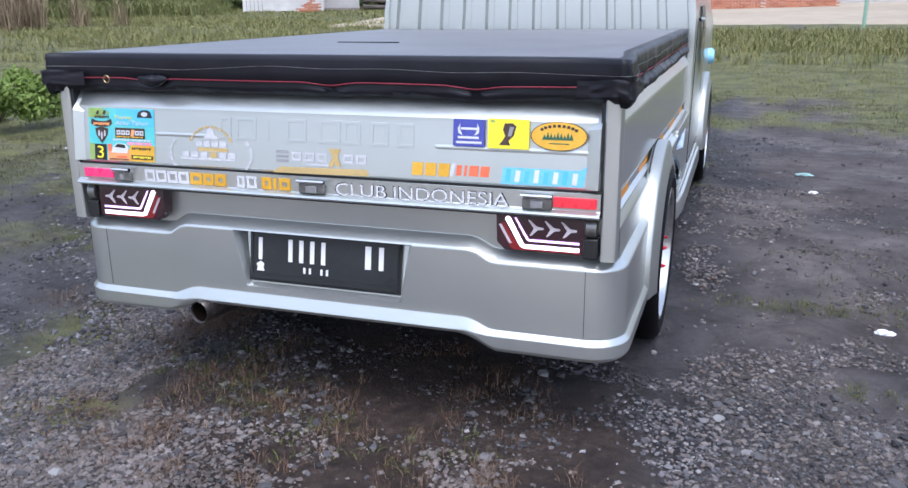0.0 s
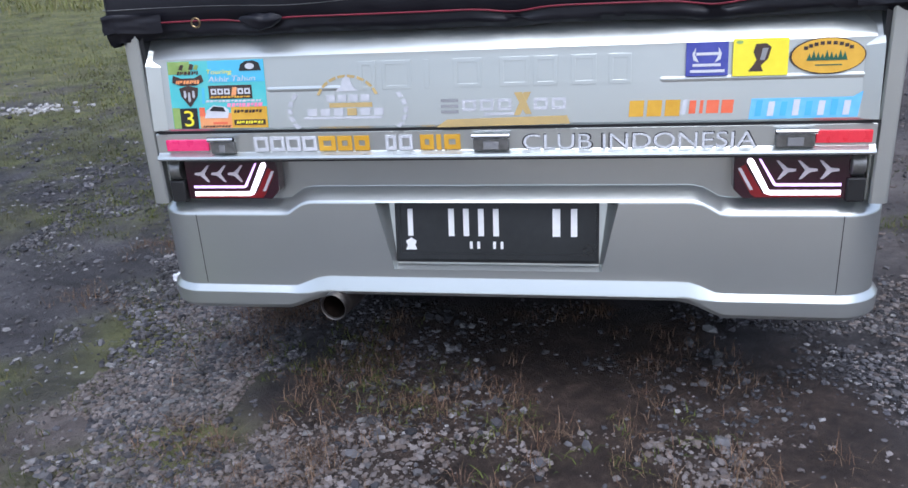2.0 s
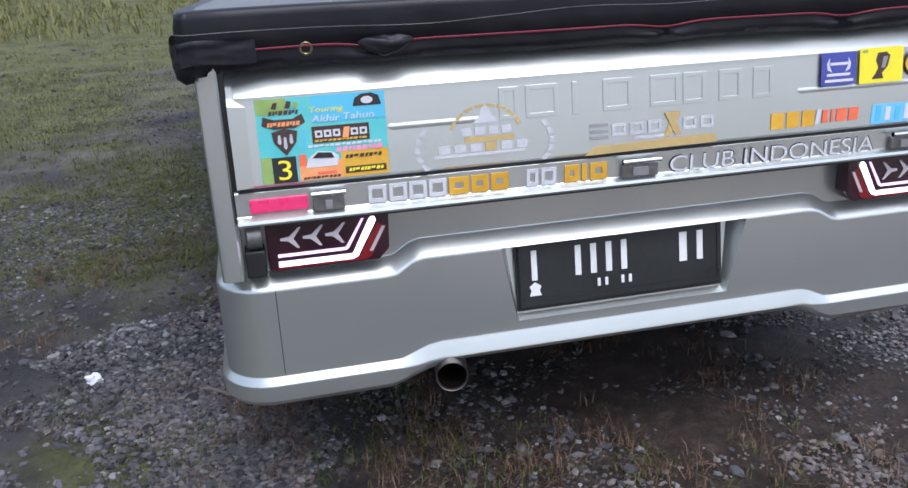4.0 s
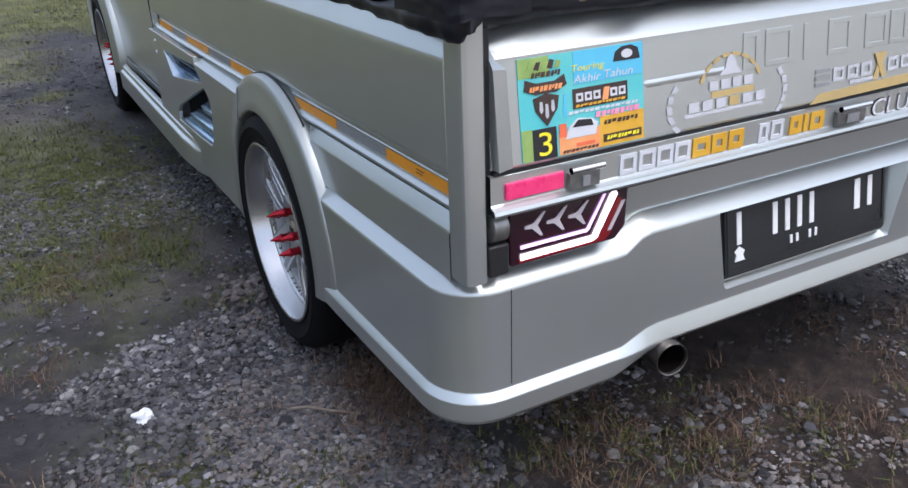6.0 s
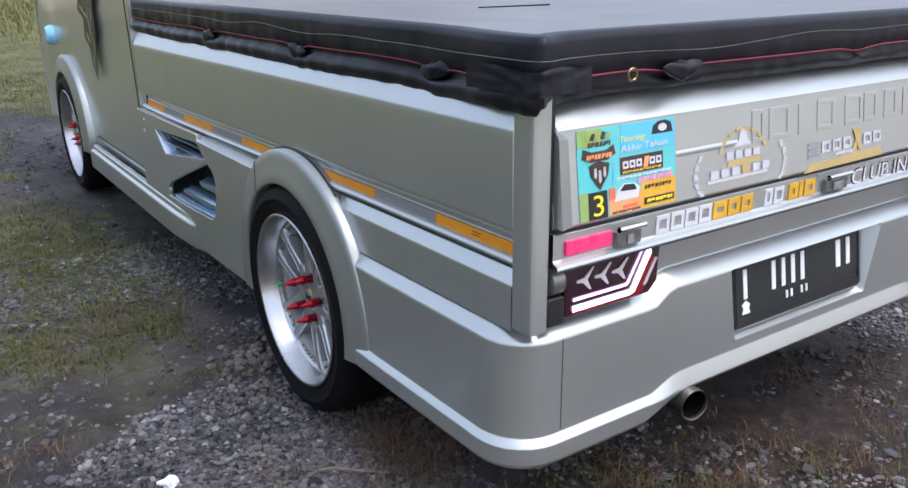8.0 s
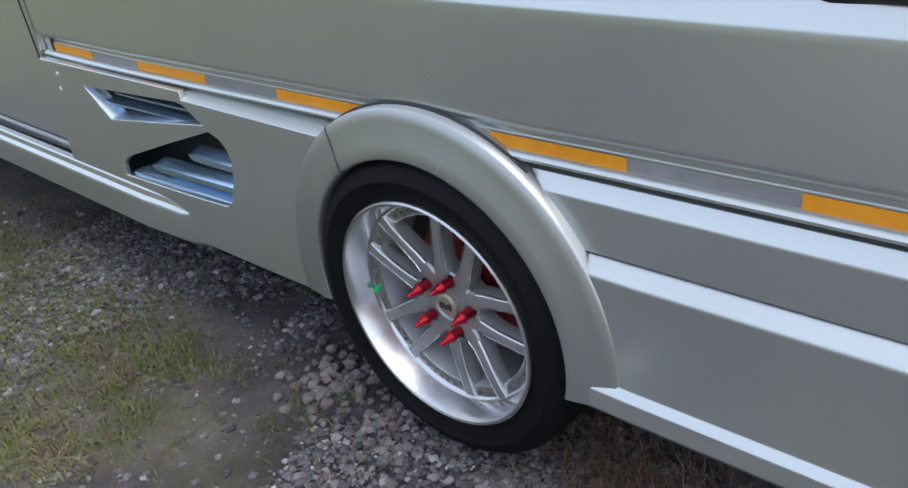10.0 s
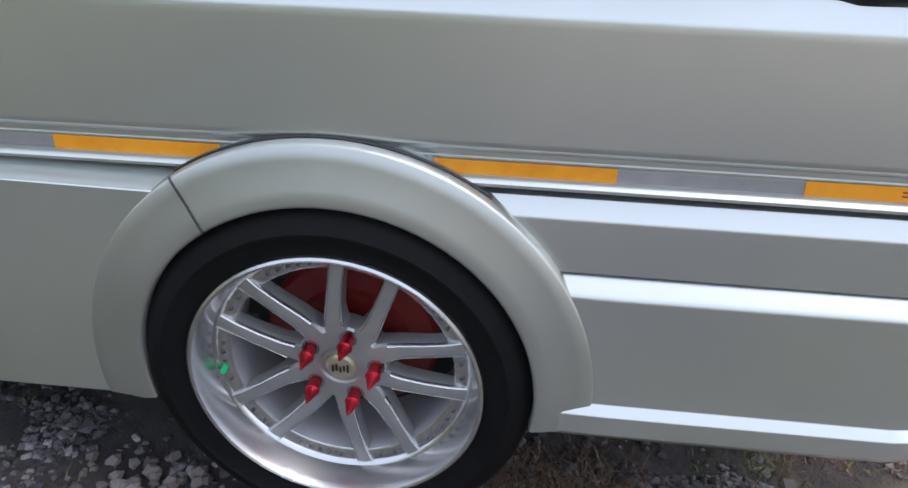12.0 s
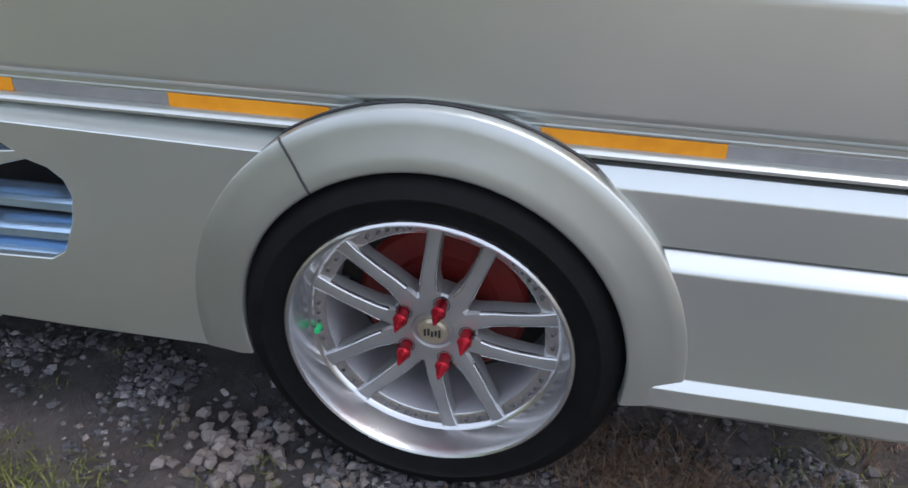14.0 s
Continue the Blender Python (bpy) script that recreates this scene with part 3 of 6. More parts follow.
for k in range(3):
    decal("word_mark", rect(0.248 + 0.033 * k, 0.275 + 0.033 * k, 0.677, 0.707, 0.002), yellow_vinyl, gate, L1, "orange word sticker")
decal("word_mark", rect(0.342, 0.352, 0.680, 0.707, 0.006), white_vinyl, gate, L1)
for k, (x0, x1) in enumerate(((0.358, 0.370), (0.377, 0.383), (0.389, 0.411), (0.416, 0.437))):
    decal("word_mark", rect(x0, x1, 0.681, 0.705, 0.002), red_vinyl, gate, L1, "red word sticker")
wb = decal("word_sticker", [(0.466, 0.668), (0.655, 0.670), (0.662, 0.716), (0.645, 0.706), (0.470, 0.706)], sky_vinyl, gate, 0.0005, "sky blue word sticker with pale edges")
for k in range(8):
    x0 = 0.476 + 0.0218 * k
    decal("name_mark", rect(x0, x0 + 0.011, 0.674, 0.700 if k % 3 else 0.703, 0.003), white_vinyl if k % 2 else cyan_blue, wb, L1)

# ---- strip beneath the tailgate ----
strip = part("rear_sill", loft([[(x, y, z) for y, z in ((-0.09, 0.657), (-0.146, 0.657), (-0.148, 0.655), (-0.148, 0.616), (-0.150, 0.613), (-0.158, 0.609), (-0.160, 0.604), (-0.158, 0.600), (-0.100, 0.598), (-0.095, 0.594), (-0.093, 0.495), (-0.06, 0.495))] for x in (XC - 0.7215, XC - 0.45, XC, XC + 0.45, XS[1] + 0.7215)]), silver, truck, smooth=30)
# black strips that draw the shade in the gaps under lip and gate
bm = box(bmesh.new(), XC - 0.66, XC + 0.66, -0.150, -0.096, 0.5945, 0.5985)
part("shadow_gap_strip", bm, trim_dark, strip, "black strip set in the gap", 0)
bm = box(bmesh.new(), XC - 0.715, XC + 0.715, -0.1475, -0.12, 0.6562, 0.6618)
part("gate_gap_strip", bm, trim_dark, strip, "black strip set in the gap", 0)
flat = lambda u, v, d: (u, -0.1482 - d, v)
for word_bar, mt in ((((-0.518, -0.487), (-0.482, -0.451), (-0.447, -0.416), (-0.412, -0.381)), white_vinyl), (((-0.376, -0.340), (-0.336, -0.305), (-0.300, -0.268)), yellow_vinyl), (((-0.234, -0.212), (-0.206, -0.178)), white_vinyl), (((-0.162, -0.134), (-0.129, -0.119), (-0.113, -0.080)), yellow_vinyl)):
    for x0, x1 in word_bar:
        bm = ring(x0, x1, 0.617, 0.6475, 0.0065 if mt is white_vinyl else 0.0095, flat, 0.002) if x1 - x0 > 0.02 else prism(rect(x0, x1, 0.617, 0.6475), flat, 0.002)
        part("word_mark", bm, mt, strip, "raised letter-sized plain mark", 0)
for text, x0, x1 in (("CLUB", 0.046, 0.179), ("INDONESIA", 0.200, 0.484)):
    part("lettering", word_mesh(text, 0.033, x1 - x0 + 0.006, lambda u, v, d, x0=x0: (x0 - 0.003 + u, -0.1484 - d, 0.6135 + v), 0.0004), trim_dark, strip, "dark edge of the letters", 0)
    part("lettering", word_mesh(text, 0.030, x1 - x0, lambda u, v, d, x0=x0: (x0 + u, -0.1484 - d, 0.615 + v), 0.0016), white_vinyl, strip, "white capital letters", 0)
for x0, x1 in ((-0.613, -0.560), (-0.053, 0.018), (0.517, 0.586)):
    lt = part("latch", box(bmesh.new(), x0, x1, -0.158, -0.146, 0.615, 0.640), galvanised, strip, "worn steel latch", 30, 0.002)
    part("latch_bar", tube([(x0 - 0.002, -0.162, 0.646), (x1 + 0.002, -0.162, 0.646)], 0.005, sides=10), chrome, lt, "bright steel bar")
    part("latch_plate", box(bmesh.new(), x0 + 0.02, x1 - 0.02, -0.161, -0.157, 0.618, 0.634), tape_grey, lt, "", 30, 0.001)
part("reflector", box(bmesh.new(), -0.716, -0.620, -0.153, -0.147, 0.620, 0.644), pink_refl, strip, "pink red reflector", 0, 0.0015)
part("reflector", box(bmesh.new(), 0.588, 0.686, -0.153, -0.147, 0.621, 0.645), red_refl, strip, "red reflector", 0, 0.0015)


# ---- tail lamps ----
def tail_lamp(x0, x1, flip):
    z0, z1 = 0.505, 0.593
    U = lambda u: x1 + (x0 - x1) * u if flip else x0 + (x1 - x0) * u
    V = lambda v: z0 + (z1 - z0) * v
    out = [(0.0, 0.04), (0.02, 0.0), (0.90, 0.0), (0.99, 0.22), (1.0, 0.97), (0.98, 1.0), (0.02, 1.0), (0.0, 0.96)]
    face = lambda lift: (lambda u, v, d: (U(u), -0.131 - lift - d, V(v)))
    lamp = part("tail_lamp", prism(out, lambda u, v, d: (U(u), -0.131 + d, V(v)), 0.035), lens_dark, truck, "smoked tail lamp with lit white and red bars", 30, 0.003)
    part("red_lens", prism([(0.07, 0.045), (0.80, 0.045), (0.84, 0.12), (0.955, 0.62), (0.945, 0.74), (0.90, 0.80), (0.74, 0.14), (0.07, 0.12)], face(0), 0.001), lens_red, lamp, "red lens field", 0)
    bar = [(0.08, 0.10), (0.68, 0.10), (0.725, 0.15), (0.890, 0.86), (0.878, 0.94), (0.848, 0.94), (0.828, 0.88), (0.682, 0.205), (0.08, 0.205)]
    part("light_bar", prism(bar, face(0.001), 0.002), lamp_white, lamp, "lit pinkish white light bar", 0)
    part("light_line", prism([(0.08, 0.30), (0.63, 0.30), (0.655, 0.34), (0.79, 0.92), (0.77, 0.92), (0.63, 0.36), (0.08, 0.36)], face(0.001), 0.0015), lamp_violet, lamp, "lit violet line", 0)
    part("light_line", prism([(0.82, 0.22), (0.85, 0.22), (0.965, 0.72), (0.935, 0.72)], face(0.0012), 0.0015), lamp_grey, lamp, "pale short bar", 0)
    for c in (0.17, 0.35, 0.53):
        bm = prism([(c - 0.06, 0.64), (c + 0.0, 0.62), (c + 0.07, 0.46), (c + 0.09, 0.46), (c + 0.045, 0.66), (c + 0.11, 0.88), (c + 0.09, 0.88), (c + 0.01, 0.71), (c - 0.06, 0.69)], face(0.001), 0.0015)
        part("chevron", bm, lamp_grey, lamp, "pale arrow shape", 0)


tail_lamp(-0.697, -0.483, False)
tail_lamp(0.449, 0.664, True)


# ---- rear bumper with wrapped corners ----
def start_y(z, r):
    return WY - math.sqrt(max(r * r - (z - 0.30) ** 2, 0.0))


def bumper_mesh():
    S = 0.778
    cols = []
    mix = lambda a, b, k: a + (b - a) * k

    def column(px, py, nx, ny, zt, lt, lb, zb, rec=0.0, xs=None, begin=False):
        rows = [(-0.07, zt), (-0.029, zt), (-0.003, zt - 0.023), (0, zt - 0.028), (rec, zt - 0.032), (rec * 0.35, 0.350), (0, 0.342), (0, lt), (0.0015, lt - 0.003), (0.011, lb), (0.012, lb - 0.004), (0.011, zb + 0.012), (0.004, zb + 0.002), (-0.05, zb)]
        pts = []
        for o, z in rows:
            x, y = px + nx * o, py + ny * o
            if xs:
                x = mix(xs[1], xs[0], min(max((z - 0.35) / 0.14, 0), 1))
            if begin:
                y = start_y(z, 0.315)
            pts.append((x, y, z))
        cols.append(pts)

    side = lambda y: [mix(a, b, min(max((0.35 - y) / 0.43, 0), 1)) for a, b in ((0.488, 0.496), (0.291, 0.300), (0.278, 0.287), (0.232, 0.242))]
    R = 0.085
    for s in (-1, 1):
        ys = [None, 0.33, 0.2, 0.06, REAR + R]
        if s == 1:
            ys = ys[::-1]
        arcs = [(-90 - 90 * (1 - k / 7)) if s == -1 else (-90 + 90 * (k / 7)) for k in range(8)]
        outer = (0.496, 0.300, 0.287, 0.242)
        if s == -1:
            for y in ys:
                column(XC - S, 0.33 if y is None else y, -1, 0, *side(0.33 if y is None else y), begin=y is None)
            for a in arcs[1:]:
                c, q = math.cos(radians(a)), math.sin(radians(a))
                column(XC - S + R + R * c, REAR + R + R * q, c, q, *outer)
            for x, zt, lt, lb, zb in ((-0.60, 0.496, 0.300, 0.287, 0.242), (-0.496, 0.496, 0.300, 0.287, 0.243), (-0.474, 0.498, 0.301, 0.286, 0.250), (-0.444, 0.518, 0.313, 0.288, 0.262), (-0.424, 0.523, 0.321, 0.292, 0.269), (-0.398, 0.523, 0.325, 0.295, 0.275), (-0.36, 0.523, 0.325, 0.296, 0.280), (-0.33, 0.523, 0.325, 0.296, 0.280)):
                column(x, REAR, 0, -1, zt, lt, lb, zb)
            ctr = (0.523, 0.325, 0.296, 0.280)
            for rec, edge in ((0.0, (-0.276, -0.247)), (-0.042, (-0.258, -0.241)), (-0.042, (-0.13, -0.12)), (-0.042, (0.09, 0.08)), (-0.042, (0.212, 0.194)), (0.0, (0.232, 0.201))):
                column(0, REAR, 0, -1, *ctr, rec=rec, xs=edge)
        else:
            for x, zt, lt, lb, zb in ((0.30, 0.523, 0.325, 0.296, 0.280), (0.35, 0.523, 0.325, 0.296, 0.280), (0.376, 0.523, 0.324, 0.295, 0.275), (0.398, 0.518, 0.317, 0.290, 0.266), (0.430, 0.499, 0.302, 0.287, 0.250), (0.448, 0.496, 0.300, 0.287, 0.243), (0.58, 0.496, 0.300, 0.287, 0.242)):
                column(x, REAR, 0, -1, zt, lt, lb, zb)
            for a in arcs[:-1]:
                c, q = math.cos(radians(a)), math.sin(radians(a))
                column(XS[1] + S - R + R * c, REAR + R + R * q, c, q, *outer)
            for y in ys:
                column(XS[1] + S, 0.33 if y is None else y, 1, 0, *side(0.33 if y is None else y), begin=y is None)
    return loft(cols)


bumper = part("rear_bumper", bumper_mesh(), silver, truck, "silver rear bumper with wrapped corners and a plate recess", 32)
for x in (-0.692, 0.662):
    bm = box(bmesh.new(), x - 0.0007, x + 0.0007, REAR - 0.0006, REAR + 0.01, 0.303, 0.467)
    part("seam", bm, trim_dark, bumper, "dark panel seam", 0)


# side panels behind the wheel, above the bumper's step
def quarter(s):
    prof = [(0.72, 0.5895), (0.742, 0.5895), (0.746, 0.5875), (0.759, 0.567), (0.761, 0.562), (0.761, 0.49)]
    rows = []
    for k, y in enumerate((None, 0.33, 0.1, -0.099)):
        rows.append([(XS[s] + s * x, start_y(z, 0.33) if y is None else y, z) for x, z in prof])
    return raked(loft(rows))


for s in (-1, 1):
    part("quarter_panel", quarter(s), silver, truck, smooth=30)

# ---- licence plate in the recess ----
py = lambda z: -0.121 + (z - 0.36) * (0.022 / 0.137)
PX0, PX1, PZ0, PZ1 = -0.238, 0.190, 0.362, 0.497
plate_at = lambda lift: (lambda u, v, d: (u, py(v) - lift - d, v))
plate = part("licence_plate", prism(rect(PX0, PX1, PZ0, PZ1), lambda u, v, d: (u, py(v) + d, v), 0.006), plate_black, truck, "black licence plate with plain white bars", 0, 0.002)
part("plate_border", holed(rect(PX0 + 0.003, PX1 - 0.003, PZ0 + 0.003, PZ1 - 0.003), [rect(PX0 + 0.009, PX1 - 0.009, PZ0 + 0.016, PZ1 - 0.007)], plate_at(0.0002), 0.0015), plate_black, plate, "", 0)
part("plate_holder", prism(rect(PX0 - 0.004, PX1 + 0.004, PZ0 - 0.006, PZ1 + 0.004), lambda u, v, d: (u, py(v) + 0.006 + d, v), 0.005), trim_dark, plate, "black plastic holder", 0)
for x0, x1 in ((-0.212, -0.201), (-0.123, -0.111), (-0.091, -0.079), (-0.059, -0.047), (-0.027, -0.015), (0.098, 0.114), (0.136, 0.149)):
    part("plate_bar", prism(rect(x0, x1, 0.416, 0.474), plate_at(0.0002), 0.0018), white_paint, plate, "white bar", 0)
for x0 in (-0.080, -0.064, -0.030, -0.014):
    part("plate_bar", prism(rect(x0 + 0.002, x0 + 0.008, 0.389, 0.404), plate_at(0.0002), 0.0018), white_paint, plate, "small white bar", 0)
part("plate_emblem", prism([(-0.218, 0.386), (-0.194, 0.386), (-0.198, 0.396), (-0.194, 0.404), (-0.206, 0.412), (-0.218, 0.404), (-0.214, 0.396)], plate_at(0.0002), 0.0018), white_paint, plate, "small white emblem shape", 0)

# ---- exhaust ----
def pipe_at(c, q, r, t):
    """The tail pipe points to the rear and a little to the left."""
    a = radians(9)
    return (-0.386 + t * math.sin(a) + 0.83 * r * c * math.cos(a), -0.154 + t * math.cos(a) - 0.83 * r * c * math.sin(a), 0.260 + 0.83 * r * q - 0.02 * t)


pipe = part("exhaust_pipe", lathe([(0.0335, 0.004), (0.0345, -0.002), (0.0366, -0.003), (0.0378, 0.002), (0.038, 0.13), (0.030, 0.16), (0.030, 0.45)], pipe_at, 32), burnt, truck, "steel exhaust tip with a sooty mouth")
part("inner_pipe", lathe([(0.0336, 0.003), (0.033, 0.05), (0.032, 0.118), (0.0, 0.118)], pipe_at, 32), soot, pipe, "sooty inside of the pipe")
# lower body closed from beneath
part("underbody", box(bmesh.new(), XC - 0.66, XC + 0.66, -0.06, 3.9, 0.30, 0.59), under, truck, "dark underbody")
bm = bmesh.new()
tube([(-0.55, 0.1, 0.27), (0.5, 0.1, 0.27)], 0.03, bm, 10)
tube([(-0.70, WY, WZ), (0.67, WY, WZ)], 0.045, bm, 10)
tube([(-0.70, FY, WZ), (0.67, FY, WZ)], 0.035, bm, 10)
part("axle", bm, under, truck)


# ---- wheel arches ----
def smooth_01(v):
    v = min(max(v, 0.0), 1.0)
    return v * v * (3 - 2 * v)


FLARE = ((0.361, 0.742), (0.361, 0.7775), (0.3575, 0.7810), (0.340, 0.7845), (0.322, 0.7885), (0.305, 0.7935), (0.301, 0.7945), (0.286, 0.7975), (0.2825, 0.7970), (0.280, 0.793), (0.280, 0.70))
AY, AZ = 0.710, 0.2855  # middle of the rear flares


def arch(s, yc, zc, a0, a1, mid):
    """Domed flare round a wheel; a0..a1 in degrees from the front, over the top."""
    prof = FLARE
    rows = []
    n = 46
    for k in range(n + 1):
        a = radians(a0 + (a1 - a0) * k / n)
        fade = smooth_01((a0 + (a1 - a0) * k / n + 15) / 75)
        rows.append([(mid + s * (x if x < 0.779 else 0.779 + (x - 0.779) * (0.45 + 0.55 * fade)), yc + r * math.cos(a), max(zc + r * math.sin(a), 0.218 if math.cos(a) > 0 else 0.243)) for r, x in prof])
    bm = loft(rows)
    for row in (rows[0], rows[-1]):
        bm.faces.new([bm.verts.new(p) for p in row])
    return bm


def well(s, yc):
    """Dark inner wing over the wheel."""
    rows = []
    for k in range(25):
        a = radians(-20 + 220 * k / 24)
        rows.append([(XS[s] + s * x, yc + r * math.cos(a), 0.30 + r * math.sin(a)) for r, x in ((0.30, 0.74), (0.32, 0.735), (0.32, 0.42), (0.0, 0.42))])
    return loft(rows)


XA = {-1: XS[-1], 1: XS[1] + 0.012}  # middle for the rear flares
for s in (-1, 1):
    ar = part("wheel_arch", arch(s, AY, AZ, -13, 190, XA[s]), flare_paint, truck, "silver flared wheel arch", 50)
    part("inner_wing", well(s, WY), under, ar, "dark inner wing")
    # seam across the flare
    ca, sa = math.cos(radians(56)), math.sin(radians(56))
    part("seam", tube([(XA[s] + s * (x + 0.0002), AY + r * ca, AZ + r * sa) for r, x in FLARE[1:10]], 0.0020), trim_dark, ar, "dark panel seam")
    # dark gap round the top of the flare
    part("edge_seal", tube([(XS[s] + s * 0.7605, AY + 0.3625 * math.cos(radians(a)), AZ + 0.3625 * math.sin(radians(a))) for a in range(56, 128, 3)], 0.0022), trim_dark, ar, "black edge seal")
    fa = part("wheel_arch", arch(s, FY, 0.30, -30, 200, XF[s]), flare_paint, truck, "silver flared wheel arch", 50)
    part("inner_wing", well(s, FY), under, fa, "dark inner wing")


# ---- side skirts with cut vents ----
def skirt_place(s, x):
    return lambda u, v, d: (XS[s] + s * (x - d), u, v)


vent_a = [(1.825, 0.532), (1.60, 0.544), (1.40, 0.555), (1.372, 0.551), (1.345, 0.534), (1.318, 0.519), (1.50, 0.494), (1.728, 0.464)]
vent_b = [(1.300, 0.507), (1.270, 0.498), (1.248, 0.480), (1.240, 0.455), (1.250, 0.41), (1.275, 0.356), (1.300, 0.340), (1.46, 0.330), (1.745, 0.318), (1.742, 0.346), (1.700, 0.374), (1.50, 0.442)]
for s in (-1, 1):
    arc_pts = [(WY + 0.315 * math.cos(radians(a)), 0.30 + 0.315 * math.sin(radians(a))) for a in (62, 50, 38, 26, 14, 4, -6, -15)]
    outline = [(1.375, 0.582), (1.374, 0.5635), (0.90, 0.5635)] + arc_pts + [(1.3, 0.212), (1.6, 0.21), (2.04, 0.21), (2.04, 0.575)]
    sk = part("side_skirt", holed(outline, [vent_a, vent_b], skirt_place(s, 0.779), 0.014), silver, truck, "silver side skirt with two cut vents", 30, 0.002)
    # shelf that closes the skirt to the lip of the bed side
    part("top_shelf", box(bmesh.new(), min(XS[s] + s * 0.735, XS[s] + s * 0.7645), max(XS[s] + s * 0.735, XS[s] + s * 0.7645), 1.376, 2.04, 0.568, 0.5755), silver, sk, smooth=0)
    # bright bevel on its top edge
    rows = [[(XS[s] + s * x, y, z) for x, z in ((0.740, 0.580), (0.747, 0.5775), (0.778, 0.5625), (0.770, 0.558))] for y in (0.90, 1.0, 1.2, 1.374)]
    part("top_bevel", loft(rows), silver, sk, smooth=25)
    # one near-black sheet set behind both vents
    part("vent_backing", box(bmesh.new(), min(XS[s] + s * 0.66, XS[s] + s * 0.69), max(XS[s] + s * 0.66, XS[s] + s * 0.69), 1.1, 2.02, 0.23, 0.58), vent_dark, sk, "near-black sheet behind the vents")

    def slat(y0, z0, y1, z1, h):
        """A slat from its pointed front end (y0, z0) back to (y1, z1), h high, with a slanting bright top."""
        rows = []
        for k, (t, w) in enumerate(((0.0, 0.25), (0.03, 0.7), (0.09, 1.0), (1.0, 1.0))):
            y, z = y0 + (y1 - y0) * t, z0 + (z1 - z0) * t
            hh = h * w
            rows.append([(XS[s] + s * x, y, z + dz * hh) for x, dz in ((0.738, 0.55), (0.744, 0.52), (0.763, -0.02), (0.766, -0.10), (0.766, -0.62), (0.762, -0.7), (0.738, -0.7))])
        bm = loft(rows)
        bm.faces.new([bm.verts.new(p) for p in rows[0]])
        return bm

    for a in ((1.430, 0.430, 1.235, 0.436, 0.026), (1.616, 0.366, 1.262, 0.384, 0.026), (1.725, 0.326, 1.285, 0.340, 0.022)):
        part("vent_slat", slat(*a), sky_chrome, sk, "bright metal slat tinted with the sky's reflected blue", 35)
    part("vent_slat", slat(1.78, 0.500, 1.34, 0.512, 0.009), sky_chrome, sk, "bright metal slat tinted with the sky's reflected blue", 35)
    for y, z in ((1.955, 0.545), (1.965, 0.505)):
        part("screw", lathe([(0.0, -0.003), (0.005, -0.0025), (0.007, 0.0)], lambda c, q, r, t, s=s, y=y, z=z: (XS[s] + s * (0.779 - t), y + r * c, z + r * q), 12), satin, sk, "small pale screw head")
    # bright rim at the front and foot of the upper vent
    rows = []
    for (y, z), (dy, dz) in (((1.825, 0.532), (-0.020, -0.005)), ((1.728, 0.464), (-0.014, 0.012)), ((1.50, 0.494), (0.0, 0.009)), ((1.318, 0.519), (0.008, 0.003))):
        rows.append([(XS[s] + s * 0.7785, y, z), (XS[s] + s * 0.745, y + dy, z + dz)])
    part("vent_rim", loft(rows), rim_blue, sk, "bright bevelled rim", 20)
    part("vent_slat", slat(1.70, 0.530, 1.36, 0.538, 0.008), sky_chrome, sk, "bright metal slat tinted with the sky's reflected blue", 35)
    # stepped sill in front
    rows = []
    for y, k in ((1.44, 0.0), (1.50, 0.70), (1.66, 1.0), (2.2, 1.0), (2.90, 1.0), (2.93, 0.2)):
        rows.append([(XS[s] + s * (0.764 + (x - 0.764) * k), y, z) for x, z in ((0.764, 0.300), (0.778, 0.300), (0.783, 0.297), (0.786, 0.284), (0.796, 0.278), (0.800, 0.270), (0.800, 0.205), (0.785, 0.195), (0.72, 0.195))])
    part("sill", loft(rows), silver, truck, "silver stepped sill", 28)


# ---- wheels: axis along x, outer side towards -x ----
STARS = (76, 148, 220, 292, 4)


